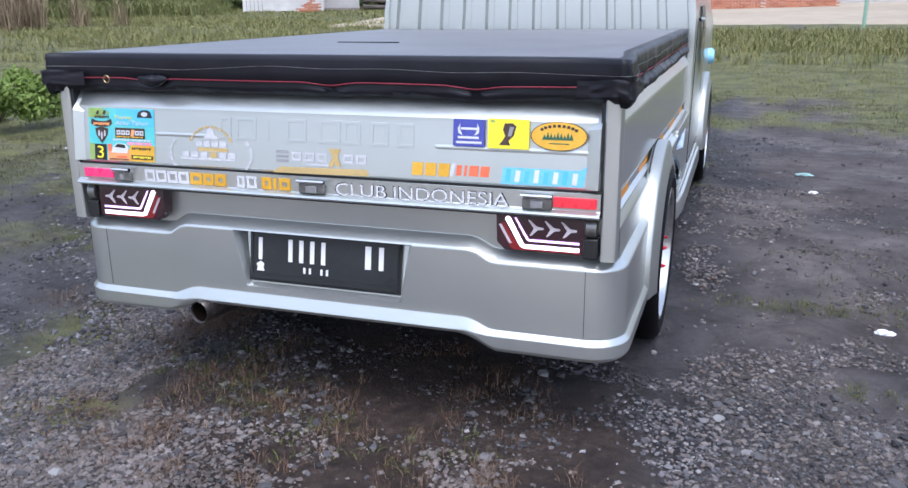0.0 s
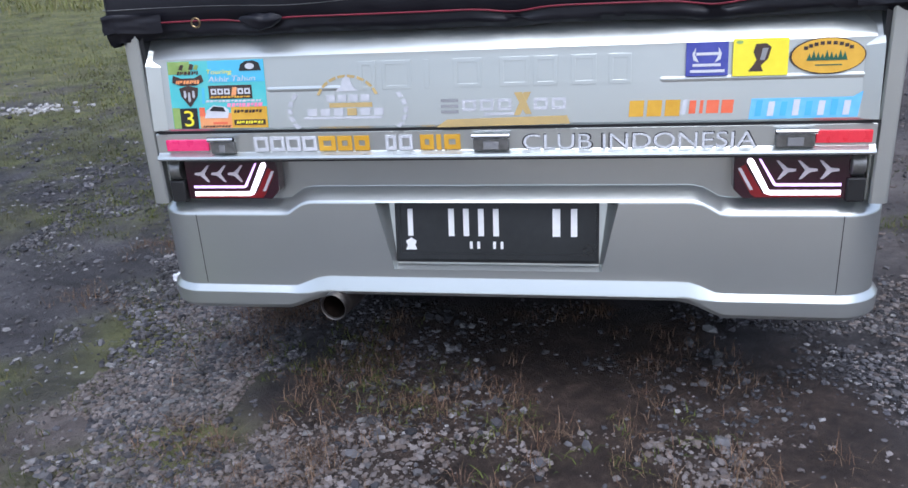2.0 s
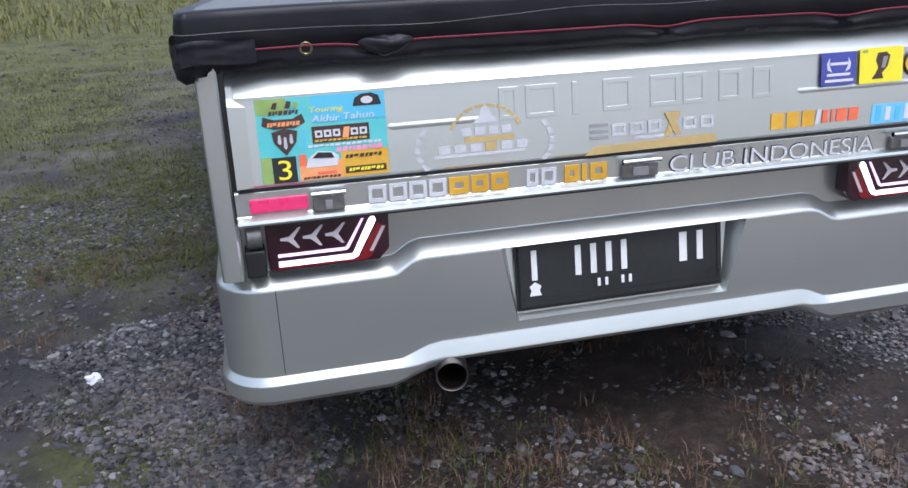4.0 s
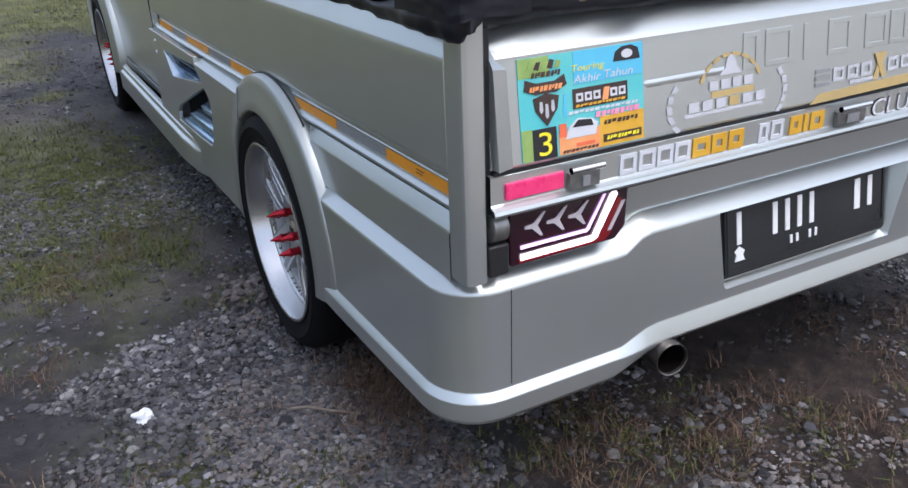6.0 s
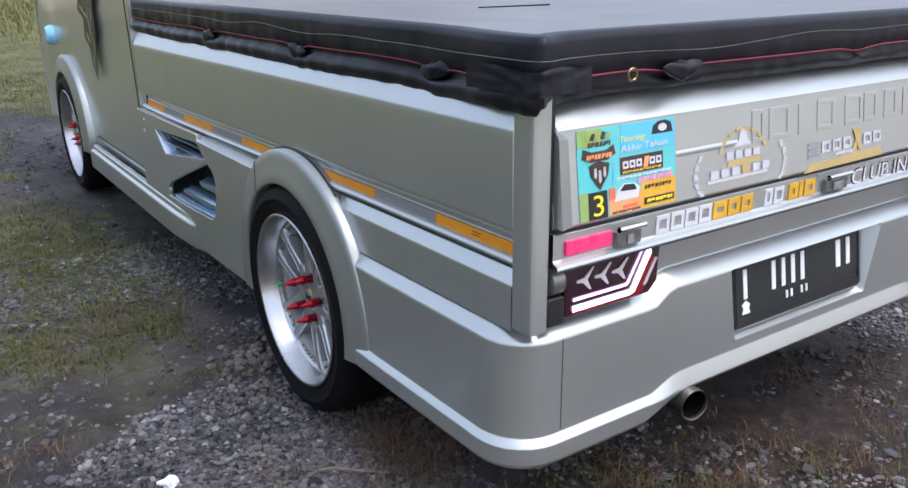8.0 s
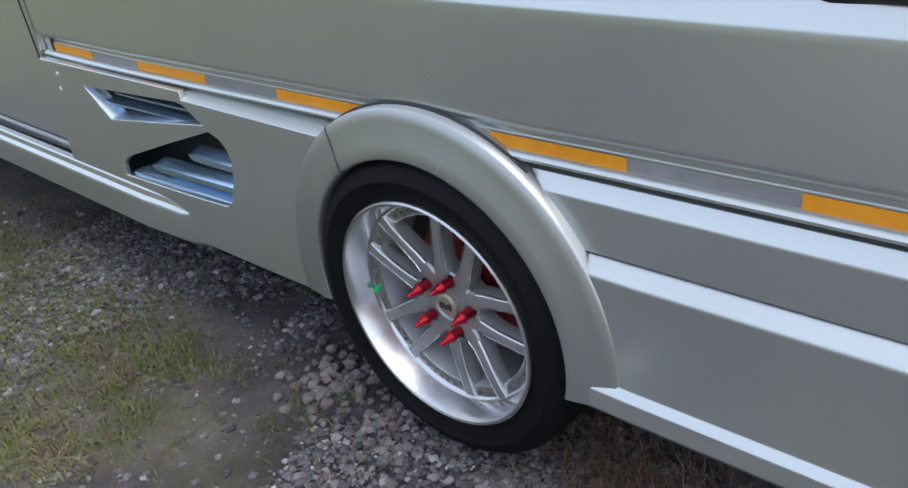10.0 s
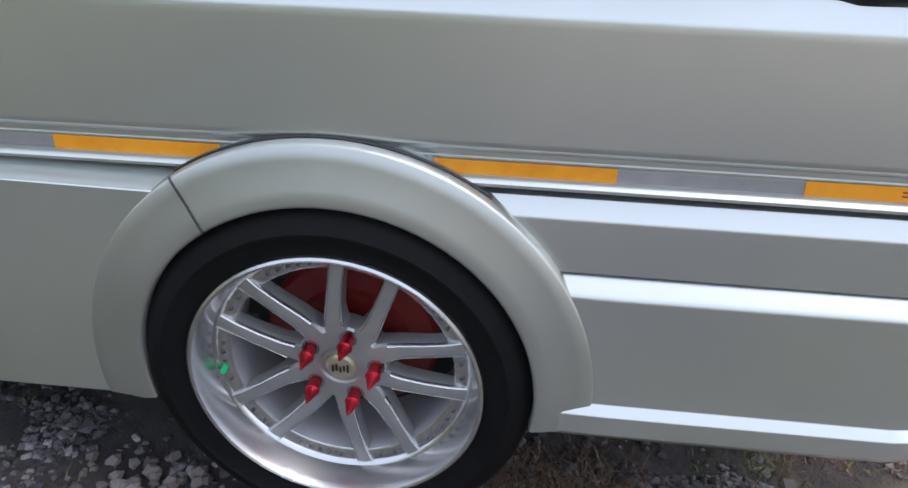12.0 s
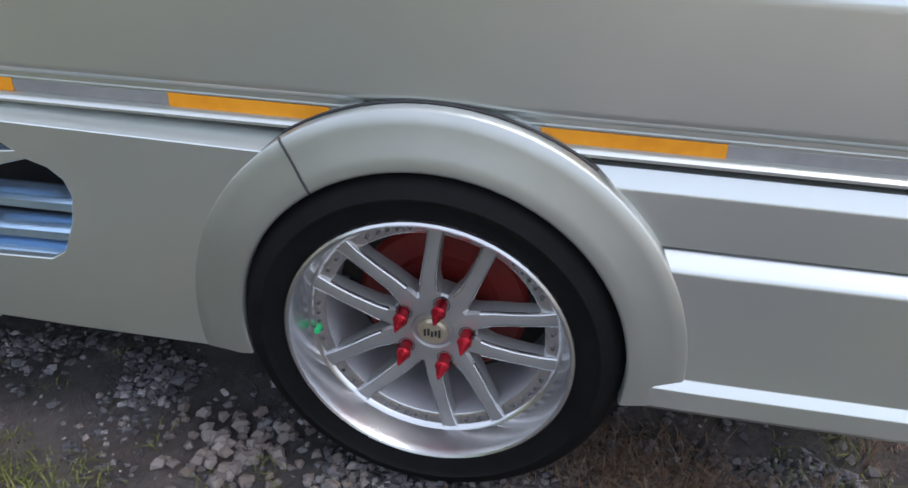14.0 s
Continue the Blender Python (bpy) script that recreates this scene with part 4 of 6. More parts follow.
def wheel_meshes():
    P = lambda c, q, r, t: (t, r * c, r * q)
    made = {}
    made["wheel"] = finish("wheel", lathe([(0.212, 0.012), (0.2145, 0.004), (0.2135, -0.002), (0.210, -0.004), (0.2065, -0.002), (0.204, 0.004), (0.202, 0.010), (0.196, 0.030), (0.193, 0.040), (0.188, 0.043), (0.186, 0.046), (0.170, 0.048), (0.167, 0.050)], P, 72), polished, 30)
    made["barrel"] = finish("barrel", lathe([(0.167, 0.050), (0.166, 0.056), (0.168, 0.12), (0.175, 0.19), (0.205, 0.20), (0.216, 0.195), (0.216, 0.012)], P, 48), satin, 30)
    made["tyre"] = finish("tyre", lathe([(0.208, 0.010), (0.219, 0.002), (0.236, -0.004), (0.2465, -0.0058), (0.2480, -0.0072), (0.2505, -0.0072), (0.252, -0.006), (0.264, -0.003), (0.274, 0.006), (0.281, 0.016), (0.284, 0.026), (0.2845, 0.05), (0.281, 0.052), (0.281, 0.058), (0.2845, 0.06), (0.2845, 0.10), (0.281, 0.102), (0.281, 0.108), (0.2845, 0.11), (0.2845, 0.16), (0.279, 0.185), (0.262, 0.199), (0.240, 0.203), (0.214, 0.196)], P, 72), rubber, 35)
    bm = lathe([(0.0, 0.050), (0.030, 0.050), (0.033, 0.0465), (0.060, 0.0475), (0.067, 0.053), (0.069, 0.085), (0.0, 0.085)], P, 40)
    made["hub"] = finish("hub", bm, alloy, 30)
    spokes = []
    for c in STARS:
        for d in (-1, 1):
            a = radians(180 - c)
            u, v = Vector((0, math.cos(a), math.sin(a))), Vector((0, -math.sin(a), math.cos(a)))
            rows = []
            for r, off, w, t, dp in ((0.040, 0.015, 0.0185, 0.0463, 0.034), (0.060, 0.0205, 0.0185, 0.046, 0.034), (0.074, 0.0255, 0.0150, 0.0455, 0.033), (0.090, 0.0300, 0.0125, 0.045, 0.032), (0.125, 0.0345, 0.0112, 0.043, 0.030), (0.160, 0.0385, 0.0112, 0.042, 0.028), (0.185, 0.0415, 0.0130, 0.043, 0.022)):
                mid = u * r + v * (d * off)
                rows.append([mid + v * (k * w) + Vector((tt, 0, 0)) for k, tt in ((-0.95, t + dp), (-1.0, t + 0.006), (-0.8, t + 0.001), (-0.2, t + 0.0), (0.2, t), (0.8, t + 0.001), (1.0, t + 0.006), (0.95, t + dp))])
            spokes.append(finish("spoke", loft(rows), alloy, 35))
    made["spokes"] = spokes
    edges = []
    for c in STARS:
        for d in (-1, 1):
            for e in (-1, 1):
                a = radians(180 - c)
                u, v = Vector((0, math.cos(a), math.sin(a))), Vector((0, -math.sin(a), math.cos(a)))
                rows = []
                for r, off, w, t in ((0.072, 0.0255, 0.0145, 0.0455), (0.090, 0.0300, 0.0125, 0.045), (0.125, 0.0345, 0.0112, 0.043), (0.160, 0.0385, 0.0112, 0.042), (0.185, 0.0415, 0.0130, 0.043)):
                    mid = u * r + v * (d * off)
                    rows.append([mid + v * (e * w * k) + Vector((t + tt, 0, 0)) for k, tt in ((0.78, 0.0), (0.84, -0.0014), (0.98, -0.0002), (1.03, 0.005))])
                edges.append(finish("spoke_edge", loft(rows), polished, 60))
    made["edges"] = edges
    nuts = []
    for c in STARS:
        a = radians(180 - c)
        cy, cz = 0.052 * math.cos(a), 0.052 * math.sin(a)
        cup = finish("nut_seat", lathe([(0.0128, 0.0458), (0.0118, 0.0455), (0.0118, 0.049), (0.0115, 0.072), (0.0, 0.072)], lambda k, q, r, t: (t, cy + r * k, cz + r * q), 16), under, 30)
        nut = finish("spike_nut", lathe([(0.0092, 0.066), (0.0096, 0.040), (0.0096, 0.029), (0.0110, 0.027), (0.0110, 0.023), (0.0088, 0.020), (0.0055, 0.008), (0.0016, -0.003), (0.0, -0.004)], lambda k, q, r, t: (t, cy + r * k, cz + r * q), 16), red_metal, 30)
        nuts.append((cup, nut))
    made["nuts"] = nuts
    cap = lathe([(0.0, 0.040), (0.018, 0.041), (0.0225, 0.044), (0.0235, 0.051)], P, 32)
    made["centre_cap"] = finish("centre_cap", cap, cap_gold, 30)
    bm = bmesh.new()
    for k in range(5):
        box(bm, 0.0395, 0.0405, -0.013 + 0.0055 * k, -0.0095 + 0.0055 * k, -0.007 + 0.002 * (k % 2), 0.007 - 0.002 * (k % 3))
    made["cap_print"] = finish("cap_print", bm, trim_dark, 0)
    rv = []
    for c in STARS:
        for off in (-4, 4, 25, 31, 36, 41, 47):
            a = radians(180 - c - off)
            cy, cz = 0.178 * math.cos(a), 0.178 * math.sin(a)
            rv.append(finish("rivet", lathe([(0.0, 0.0430), (0.0026, 0.0436), (0.0036, 0.0475)], lambda k, q, r, t: (t, cy + r * k, cz + r * q), 8), stud_grey, 30))
    made["rivets"] = rv
    a = radians(180 - 188)
    cy, cz = 0.180 * math.cos(a), 0.180 * math.sin(a)
    made["valve_cap"] = finish("valve_cap", lathe([(0.0, 0.032), (0.004, 0.033), (0.005, 0.036), (0.005, 0.046)], lambda k, q, r, t: (t, cy + r * k, cz + r * q), 12), green_cap, 30)
    made["brake_drum"] = finish("brake_drum", lathe([(0.0, 0.108), (0.085, 0.108), (0.090, 0.116), (0.126, 0.119), (0.134, 0.126), (0.136, 0.172), (0.0, 0.172)], P, 40), red_drum, 30)
    made["backing"] = finish("wheel_backing", lathe([(0.0, 0.175), (0.176, 0.175)], P, 32), under, 30)
    return made


stud_grey = surface("stud_grey", (0.10, 0.10, 0.11), (0.20, 0.20, 0.21), 120, 0.4, metal=0.6)
cap_gold = surface("cap_gold", (0.36, 0.31, 0.22), (0.46, 0.41, 0.31), 60, 0.35, metal=0.5)
green_cap = surface("green_valve_cap", (0.02, 0.45, 0.14), (0.03, 0.55, 0.18), 90, 0.35)
W = wheel_meshes()


def wheel(x, y, s):
    """s = -1: left side; +1: right side, turned round."""
    lean = Matrix.Rotation(radians(-0.8), 4, "Y")
    m = Matrix.Translation((x, y, WZ)) @ (Matrix.Rotation(math.pi, 4, "Z") if s == 1 else Matrix.Identity(4)) @ lean

    def put(name, me, parent, label=""):
        ob = new(name, me)
        if parent is truck:
            ob.matrix_basis = m
            ob.parent = truck
            ob.matrix_parent_inverse = world_of(truck).inverted()
        else:
            ob.parent = parent
        return tagged(ob, label)

    w = put("wheel", W["wheel"], truck, "polished deep-lipped alloy wheel on a low black tyre")
    put("tyre", W["tyre"], w, "black low-profile tyre")
    put("barrel", W["barrel"], w)
    put("hub", W["hub"], w)
    for me in W["spokes"]:
        put("spoke", me, w)
    for me in W["edges"]:
        put("spoke_edge", me, w, "bright machined edge")
    for cup, nut in W["nuts"]:
        put("nut_seat", cup, w, "dark nut recess")
        put("spike_nut", nut, w, "red spiked wheel nut")
    put("centre_cap", W["centre_cap"], w, "dull gold centre cap with dark marks")
    put("cap_print", W["cap_print"], w, "dark marks")
    for me in W["rivets"]:
        put("rivet", me, w)
    put("valve_cap", W["valve_cap"], w, "green valve cap")
    put("brake_drum", W["brake_drum"], w, "red painted brake drum")
    put("wheel_backing", W["backing"], w, "dark inside of the wheel")


LIP = 0.789
for yy in (WY, FY):
    wheel(XC - LIP, yy, -1)
    wheel(XF[1] + LIP - (0.010 if yy == WY else 0.0), yy, 1)


# ---- cab ----
def cab_side(s):
    out = [(2.055, 0.30), (2.055, 1.02), (2.10, 1.62), (2.20, 1.72), (3.05, 1.74), (3.75, 1.02), (3.92, 0.95), (4.02, 0.80), (4.04, 0.55), (4.02, 0.28), (3.70, 0.28)]
    out += [(FY + 0.30 * math.cos(radians(a)), 0.30 + 0.30 * math.sin(radians(a))) for a in range(0, 181, 12)] + [(2.95, 0.28)]
    win = [(2.20, 1.10), (2.22, 1.58), (2.98, 1.60), (3.48, 1.08)]

    def place(u, v, d):
        tuck = max(v - 0.95, 0) * 0.14 + max(0.55 - v, 0) * 0.05
        return (XF[s] + s * (0.761 - tuck - d), u, v)

    return holed(out, [win], place, 0.02)


for s in (-1, 1):
    cs = part("cab_side", cab_side(s), silver, truck, "silver cab side with door", 35)
    g = prism([(2.20, 1.10), (2.22, 1.58), (2.98, 1.60), (3.48, 1.08)], lambda u, v, d, s=s: (XF[s] + s * (0.745 - (v - 0.95) * 0.14 - d), u, v), 0.005)
    part("side_window", g, glass_dark, cs, "dark side window", 0)
    # door seams
    for pts in ([(2.10, 0.33), (2.10, 0.98)], [(2.10, 0.33), (2.95, 0.33)]):
        part("door_seam", tube([(XF[s] + s * (0.7615 - max(0.55 - z, 0) * 0.05), y, z) for y, z in pts], 0.0022), trim_dark, cs, "dark door seam")
    part("door_handle", tube([(XF[s] + s * 0.765, 2.16, 0.985), (XF[s] + s * 0.778, 2.19, 0.985), (XF[s] + s * 0.778, 2.27, 0.985), (XF[s] + s * 0.765, 2.30, 0.985)], 0.009, sides=10), silver, cs)
    # shield sticker on the door
    sh = lambda lift: (lambda u, v, d: (XF[s] + s * (0.7615 - max(v - 0.95, 0) * 0.14 + lift + d), u, v))
    crest = lambda lift: (lambda u, v, d: sh(lift)(u + 0.07, 0.60 + (v - 0.525) * 0.94, d))
    o = part("door_sticker", prism([(2.76, 1.00), (2.88, 0.96), (2.80, 0.90), (2.85, 0.83), (2.75, 0.79), (2.78, 0.71), (2.70, 0.67), (2.69, 0.60), (2.625, 0.525), (2.59, 0.62), (2.58, 0.70), (2.54, 0.76), (2.56, 0.84), (2.51, 0.90), (2.53, 1.00)], crest(0.0004), 0.0008), plate_black, cs, "ornate black and pale gold crest sticker on the door", 0)
    for y0, z0, y1, z1, w in ((2.84, 0.96, 2.66, 0.90, 0.018), (2.66, 0.98, 2.62, 0.86, 0.016), (2.80, 0.85, 2.67, 0.80, 0.016), (2.56, 0.97, 2.60, 0.88, 0.014), (2.58, 0.86, 2.61, 0.76, 0.014), (2.66, 0.83, 2.64, 0.70, 0.014), (2.74, 0.74, 2.66, 0.68, 0.014), (2.60, 0.74, 2.615, 0.62, 0.012), (2.66, 0.66, 2.64, 0.57, 0.012), (2.72, 0.93, 2.70, 0.86, 0.014)):
        d = math.hypot(y1 - y0, z1 - z0)
        ny, nz = -(z1 - z0) / d * w * 0.5, (y1 - y0) / d * w * 0.5
        part("sticker_print", prism([(y0, z0), ((y0 + y1) / 2 + ny, (z0 + z1) / 2 + nz), (y1, z1), ((y0 + y1) / 2 - ny, (z0 + z1) / 2 - nz)], crest(0.0013), 0.0006), cream_gold, o, "pale gold stroke", 0)
    # headlamp at the front corner
    hl = lathe([(0.0, -0.026), (0.036, -0.024), (0.048, -0.008), (0.05, 0.02)], lambda c, q, r, t, s=s: (XF[s] + s * (0.768 - t), 3.66 + r * c * 1.2, 0.737 + r * q), 24)
    part("headlamp", hl, head_blue, cs, "pale blue lamp at the front corner")


def cab_back():
    """Rear wall of the cab with pressed upright ribs."""
    x = XC - 0.70
    xs = [(XC - 0.760, 0.0), (XC - 0.74, 0.0), (XC - 0.735, 0.012)]
    while x < XC + 0.70:
        xs += [(x, 0.012), (x + 0.009, 0.034), (x + 0.038, 0.034), (x + 0.047, 0.012)]
        x += 0.118
    xs += [(XC + 0.735, 0.012), (XC + 0.74, 0.0), (XC + 0.760, 0.0)]
    rows = [[(XC + (px - XC) * (1 - max(z - 0.95, 0) * 0.14), 2.062 + (min(d, 0.012) if flat else d) + max(z - 1.02, 0) * 0.07, z) for px, d in xs] for z, flat in ((0.30, 0), (0.6, 0), (0.95, 0), (1.105, 0), (1.112, 1), (1.13, 1))]
    return loft(rows)


cb = part("cab_back", cab_back(), silver, truck, "silver ribbed rear wall of the cab", 25)
bm = bmesh.new()
box(bm, XC - 0.73, XC + 0.73, 2.075, 2.095, 1.13, 1.24)
box(bm, XC - 0.70, XC + 0.70, 2.10, 2.12, 1.56, 1.72)
box(bm, XC - 0.72, XC - 0.56, 2.085, 2.105, 1.24, 1.56)
box(bm, XC + 0.56, XC + 0.72, 2.085, 2.105, 1.24, 1.56)
part("window_surround", bm, silver, cb, smooth=0)
part("rear_window", box(bmesh.new(), XC - 0.56, XC + 0.56, 2.09, 2.098, 1.24, 1.56), glass_dark, cb, "dark rear window", 0)
part("roof", loft([[(XC + x, y, z) for x, z in ((-0.66, 1.715), (-0.60, 1.76), (0.0, 1.785), (0.60, 1.76), (0.66, 1.715))] for y in (2.10, 2.3, 2.8, 3.06)]), silver, truck, smooth=40)
part("windscreen", loft([[(XC - 0.64, 3.05, 1.73), (XC + 0.64, 3.05, 1.73)], [(XC - 0.75, 3.74, 1.03), (XC + 0.75, 3.74, 1.03)]]), glass_dark, truck, "dark windscreen", 0)
part("bonnet", loft([[(XC + x, y, z) for x in (-0.765, -0.4, 0, 0.4, 0.765)] for y, z in ((3.73, 1.03), (3.92, 0.96), (4.03, 0.80), (4.05, 0.55), (4.03, 0.28))]), silver, truck, smooth=40)

# ---- tarpaulin over the bed ----
tarp = thing("tarpaulin", (XC, 0.95, 0.88), "black vinyl tarpaulin stretched over the truck bed", "tarpaulin")


def tarp_edge():
    """Points round the hem: left side from the front, rear, right side."""
    pts, R, X, Y = [], 0.035, 0.776, -0.176
    n1 = 130
    for k in range(n1):
        pts.append((-X, 2.045 + (Y + R - 2.045) * k / n1, -1.0, 0.0))
    for k in range(9):
        a = radians(180 + 90 * k / 8)
        pts.append((-X + R + R * math.cos(a), Y + R + R * math.sin(a), math.cos(a), math.sin(a)))
    for k in range(1, 100):
        pts.append((-X + R + (2 * X - 2 * R) * k / 100, Y, 0.0, -1.0))
    for k in range(9):
        a = radians(270 + 90 * k / 8)
        pts.append((X - R + R * math.cos(a), Y + R + R * math.sin(a), math.cos(a), math.sin(a)))
    for k in range(1, n1 + 1):
        pts.append((X, Y + R + (2.045 - Y - R) * k / n1, 1.0, 0.0))
    return pts


def tuck(x, y):
    """How far the elastic draws the hem in, less at the corners."""
    if y < -0.14:
        k = max(0.0, 1 - (abs(x) / 0.762) ** 18)
        return 0.0, 0.042 * k
    k = smooth_step((y + 0.10) / 0.25)
    return (-1 if x > 0 else 1) * 0.026 * k, 0.0


def across(x):
    """The cover reaches a little less far out on its right."""
    return XC + x - 0.0142 * max(x, 0.0)


def smooth_step(v):
    v = min(max(v, 0.0), 1.0)
    return v * v * (3 - 2 * v)


hem = tarp_edge()
GATHER = ((-0.776, 1.25), (-0.776, 0.67), (-0.776, 0.12), (-0.47, -0.176), (0.05, -0.176), (0.42, -0.176), (0.776, 0.35), (0.776, 1.2))


def hem_rows():
    cols = []
    for i, (x, y, nx, ny) in enumerate(hem):
        p = Vector((x * 3.0, y * 3.0, 0))
        dx, dy = tuck(x, y)
        big = noise.noise(p * 1.1)
        mid = noise.noise(p * 4.0 + Vector((7, 3, 1)))
        fine = noise.noise(p * 11.0 + Vector((1, 9, 4)))
        pull = 0.0
        for gx, gy in GATHER:
            pull += math.exp(-(((x - gx) ** 2 + (y - gy) ** 2) / 0.0022))
        corner = math.exp(-(min((x - 0.76) ** 2, (x + 0.76) ** 2) + (y + 0.16) ** 2) / 0.006)
        rear = 1.0 if abs(ny) > 0.7 else 0.0
        bottom = (0.857 if rear else 0.848) + 0.007 * big + 0.001 * mid - 0.005 * corner
        cord = 0.886 + 0.004 * big - 0.008 * pull
        col = []
        for o, z in ((-0.030, 0.949), (-0.006, 0.9485), (0.0, 0.9455), (0.001, 0.936), (0.001, 0.925), (0.001, 0.912), (0.0, 0.900), (-0.003 - 0.004 * pull, cord + 0.004), (-0.003 - 0.004 * pull, cord - 0.004), (0.010 - 0.009 * rear, 0.874), (0.017 - 0.016 * rear, 0.864), (0.016 - 0.016 * rear, bottom + 0.008), (0.009 - 0.010 * rear, bottom), (-0.004, bottom + 0.001)):
            low = max(0.0, min(1.0, (0.945 - z) / 0.05))
            ridge = 1 - abs(noise.noise(Vector((x * 16 + z * 30, y * 16 - z * 22, 3)))) * 2
            f = low * (1.0 - 0.45 * rear) * (0.005 * mid + 0.004 * fine + 0.004 * max(ridge, 0) ** 3 + 0.002 * corner * math.sin(z * 190 + 9 * fine))
            tilt = 0.006 * low * (1 - 0.6 * rear) * noise.noise(Vector((x * 5, y * 5, z * 24)))
            inn = -0.012 * max(0.0, min(1.0, (0.90 - z) / 0.045))
            col.append((across(x) + dx + nx * (o + f + tilt + inn), y + dy + ny * (o + f + tilt + inn), z - 0.004 * pull * low - (0.34 * abs(dx) + 0.08 * abs(dy)) * low))
        cols.append(col)
    return cols


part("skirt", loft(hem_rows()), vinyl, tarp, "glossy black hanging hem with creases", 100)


def tarp_top():
    rows = []
    for j in range(61):
        y = -0.146 + (2.045 + 0.146) * j / 60
        row = []
        for i in range(37):
            x = -0.746 + 1.492 * i / 36
            edge = min(min(0.746 - abs(x), y + 0.146) / 0.08, 1.0)
            z = 0.949 + edge * (0.004 * noise.noise(Vector((x * 2.2, y * 1.3, 4))) + 0.0015 * noise.noise(Vector((x * 9, y * 4, 2)))) - 0.004 * edge
            dx, dy = tuck(math.copysign(0.776, x), y)[0], tuck(x, -0.176)[1]
            row.append((across(x) + dx * min(1.0, (abs(x) / 0.746) ** 4), y + dy * (1 - j / 60), z))
        rows.append(row)
    return loft(rows)


part("top_sheet", tarp_top(), vinyl_sheen, tarp, "black top sheet with the sky's grey sheen painted in and faint creases", 60)
for y in (0.62,):
    part("welded_seam", box(bmesh.new(), XC - 0.30, XC - 0.08, y, y + 0.004, 0.944, 0.9475), vinyl, tarp, "", 0)
# red elastic cord threaded through the hem
cordp = []
for i, (x, y, nx, ny) in enumerate(hem):
    big = noise.noise(Vector((x * 3.0, y * 3.0, 0)) * 1.1)
    pull = sum(math.exp(-(((x - gx) ** 2 + (y - gy) ** 2) / 0.0022)) for gx, gy in GATHER)
    dx, dy = tuck(x, y)
    cordp.append((across(x) + dx + nx * ((0.001 if ny < -0.5 else 0.0015) - 0.007 * pull), y + dy + ny * (0.001 - 0.007 * pull), 0.886 + 0.004 * big - 0.008 * pull))
part("elastic_cord", tube(cordp, 0.0018), red_cord_m, tarp, "red elastic cord")
# corner flaps folded over the cord, and a brass ring
for s in (-1, 1):
    pts = [(-0.788, -0.02), (-0.788, -0.10), (-0.786, -0.15), (-0.775, -0.176), (-0.745, -0.178), (-0.70, -0.160), (-0.66, -0.152)]
    rows = []
    for i in range(37):
        k = min(int(i / 6), len(pts) - 2)
        f = i / 6 - k
        x, y = pts[k][0] + (pts[k + 1][0] - pts[k][0]) * f, pts[k][1] + (pts[k + 1][1] - pts[k][1]) * f
        fade = min(1.0, i / 5, (36 - i) / 5)
        row = []
        for j in range(10):
            z = 0.869 + 0.036 * j / 9 + 0.003 * math.sin(i * 0.33)
            w = 0.0035 * noise.noise(Vector((i * 0.22, j * 0.45, 3.0 * s))) + 0.003 * abs(noise.noise(Vector((i * 0.5 + j * 0.35, j * 0.2, 8.0)))) + 0.0015
            side = -1.0 if y > -0.14 else -0.4
            row.append(((across(-s * (x + side * w * fade))) if s == 1 else XC + x + side * w * fade, y - (0.0 if y > -0.14 else 1.0) * w * fade, z))
        rows.append(row)
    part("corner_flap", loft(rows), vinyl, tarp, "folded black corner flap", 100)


def knot(x, y, z, nx, ny, seed):
    """A bunch of gathered cloth tied over the cord."""
    rows = []
    for i in range(19):
        t = -1 + 2 * i / 18
        swell = (1 - t * t) ** 0.75 * (1 + 0.25 * noise.noise(Vector((t * 2.5, seed, 1)))) + 0.05
        row = []
        for k in range(20):
            a = 2 * math.pi * k / 20
            fold = 1 + 0.18 * noise.noise(Vector((2.2 * math.cos(a), 2.2 * math.sin(a), seed + 1.6 * t))) + 0.12 * math.sin(4 * a + 3 * t)
            out, up = 0.0085 * swell * fold * math.cos(a), 0.0145 * swell * fold * math.sin(a)
            row.append((x + nx * out - ny * 0.046 * t, y + ny * out + nx * 0.046 * t, z + up + 0.004 * math.sin(2.5 * t + seed)))
        rows.append(row)
    return loft(rows, closed=True)


for k, (x, y, z, nx, ny) in enumerate(((XC - 0.752, 0.12, 0.878, -1, 0), (XC - 0.752, 0.67, 0.872, -1, 0), (XC - 0.752, 1.25, 0.868, -1, 0), (-0.47, -0.140, 0.883, 0, -1))):
    part("gathered_knot", knot(x, y, z, nx, ny, 3.7 * k), vinyl, tarp, "bunched black cloth over the cord", 100)
rg = bmesh.new()
tube([(-0.60 + 0.009 * math.cos(2 * math.pi * k / 16), -0.157, 0.884 + 0.009 * math.sin(2 * math.pi * k / 16)) for k in range(17)], 0.0019, rg, 6)
part("ring", rg, brass, tarp, "small metal cord ring")

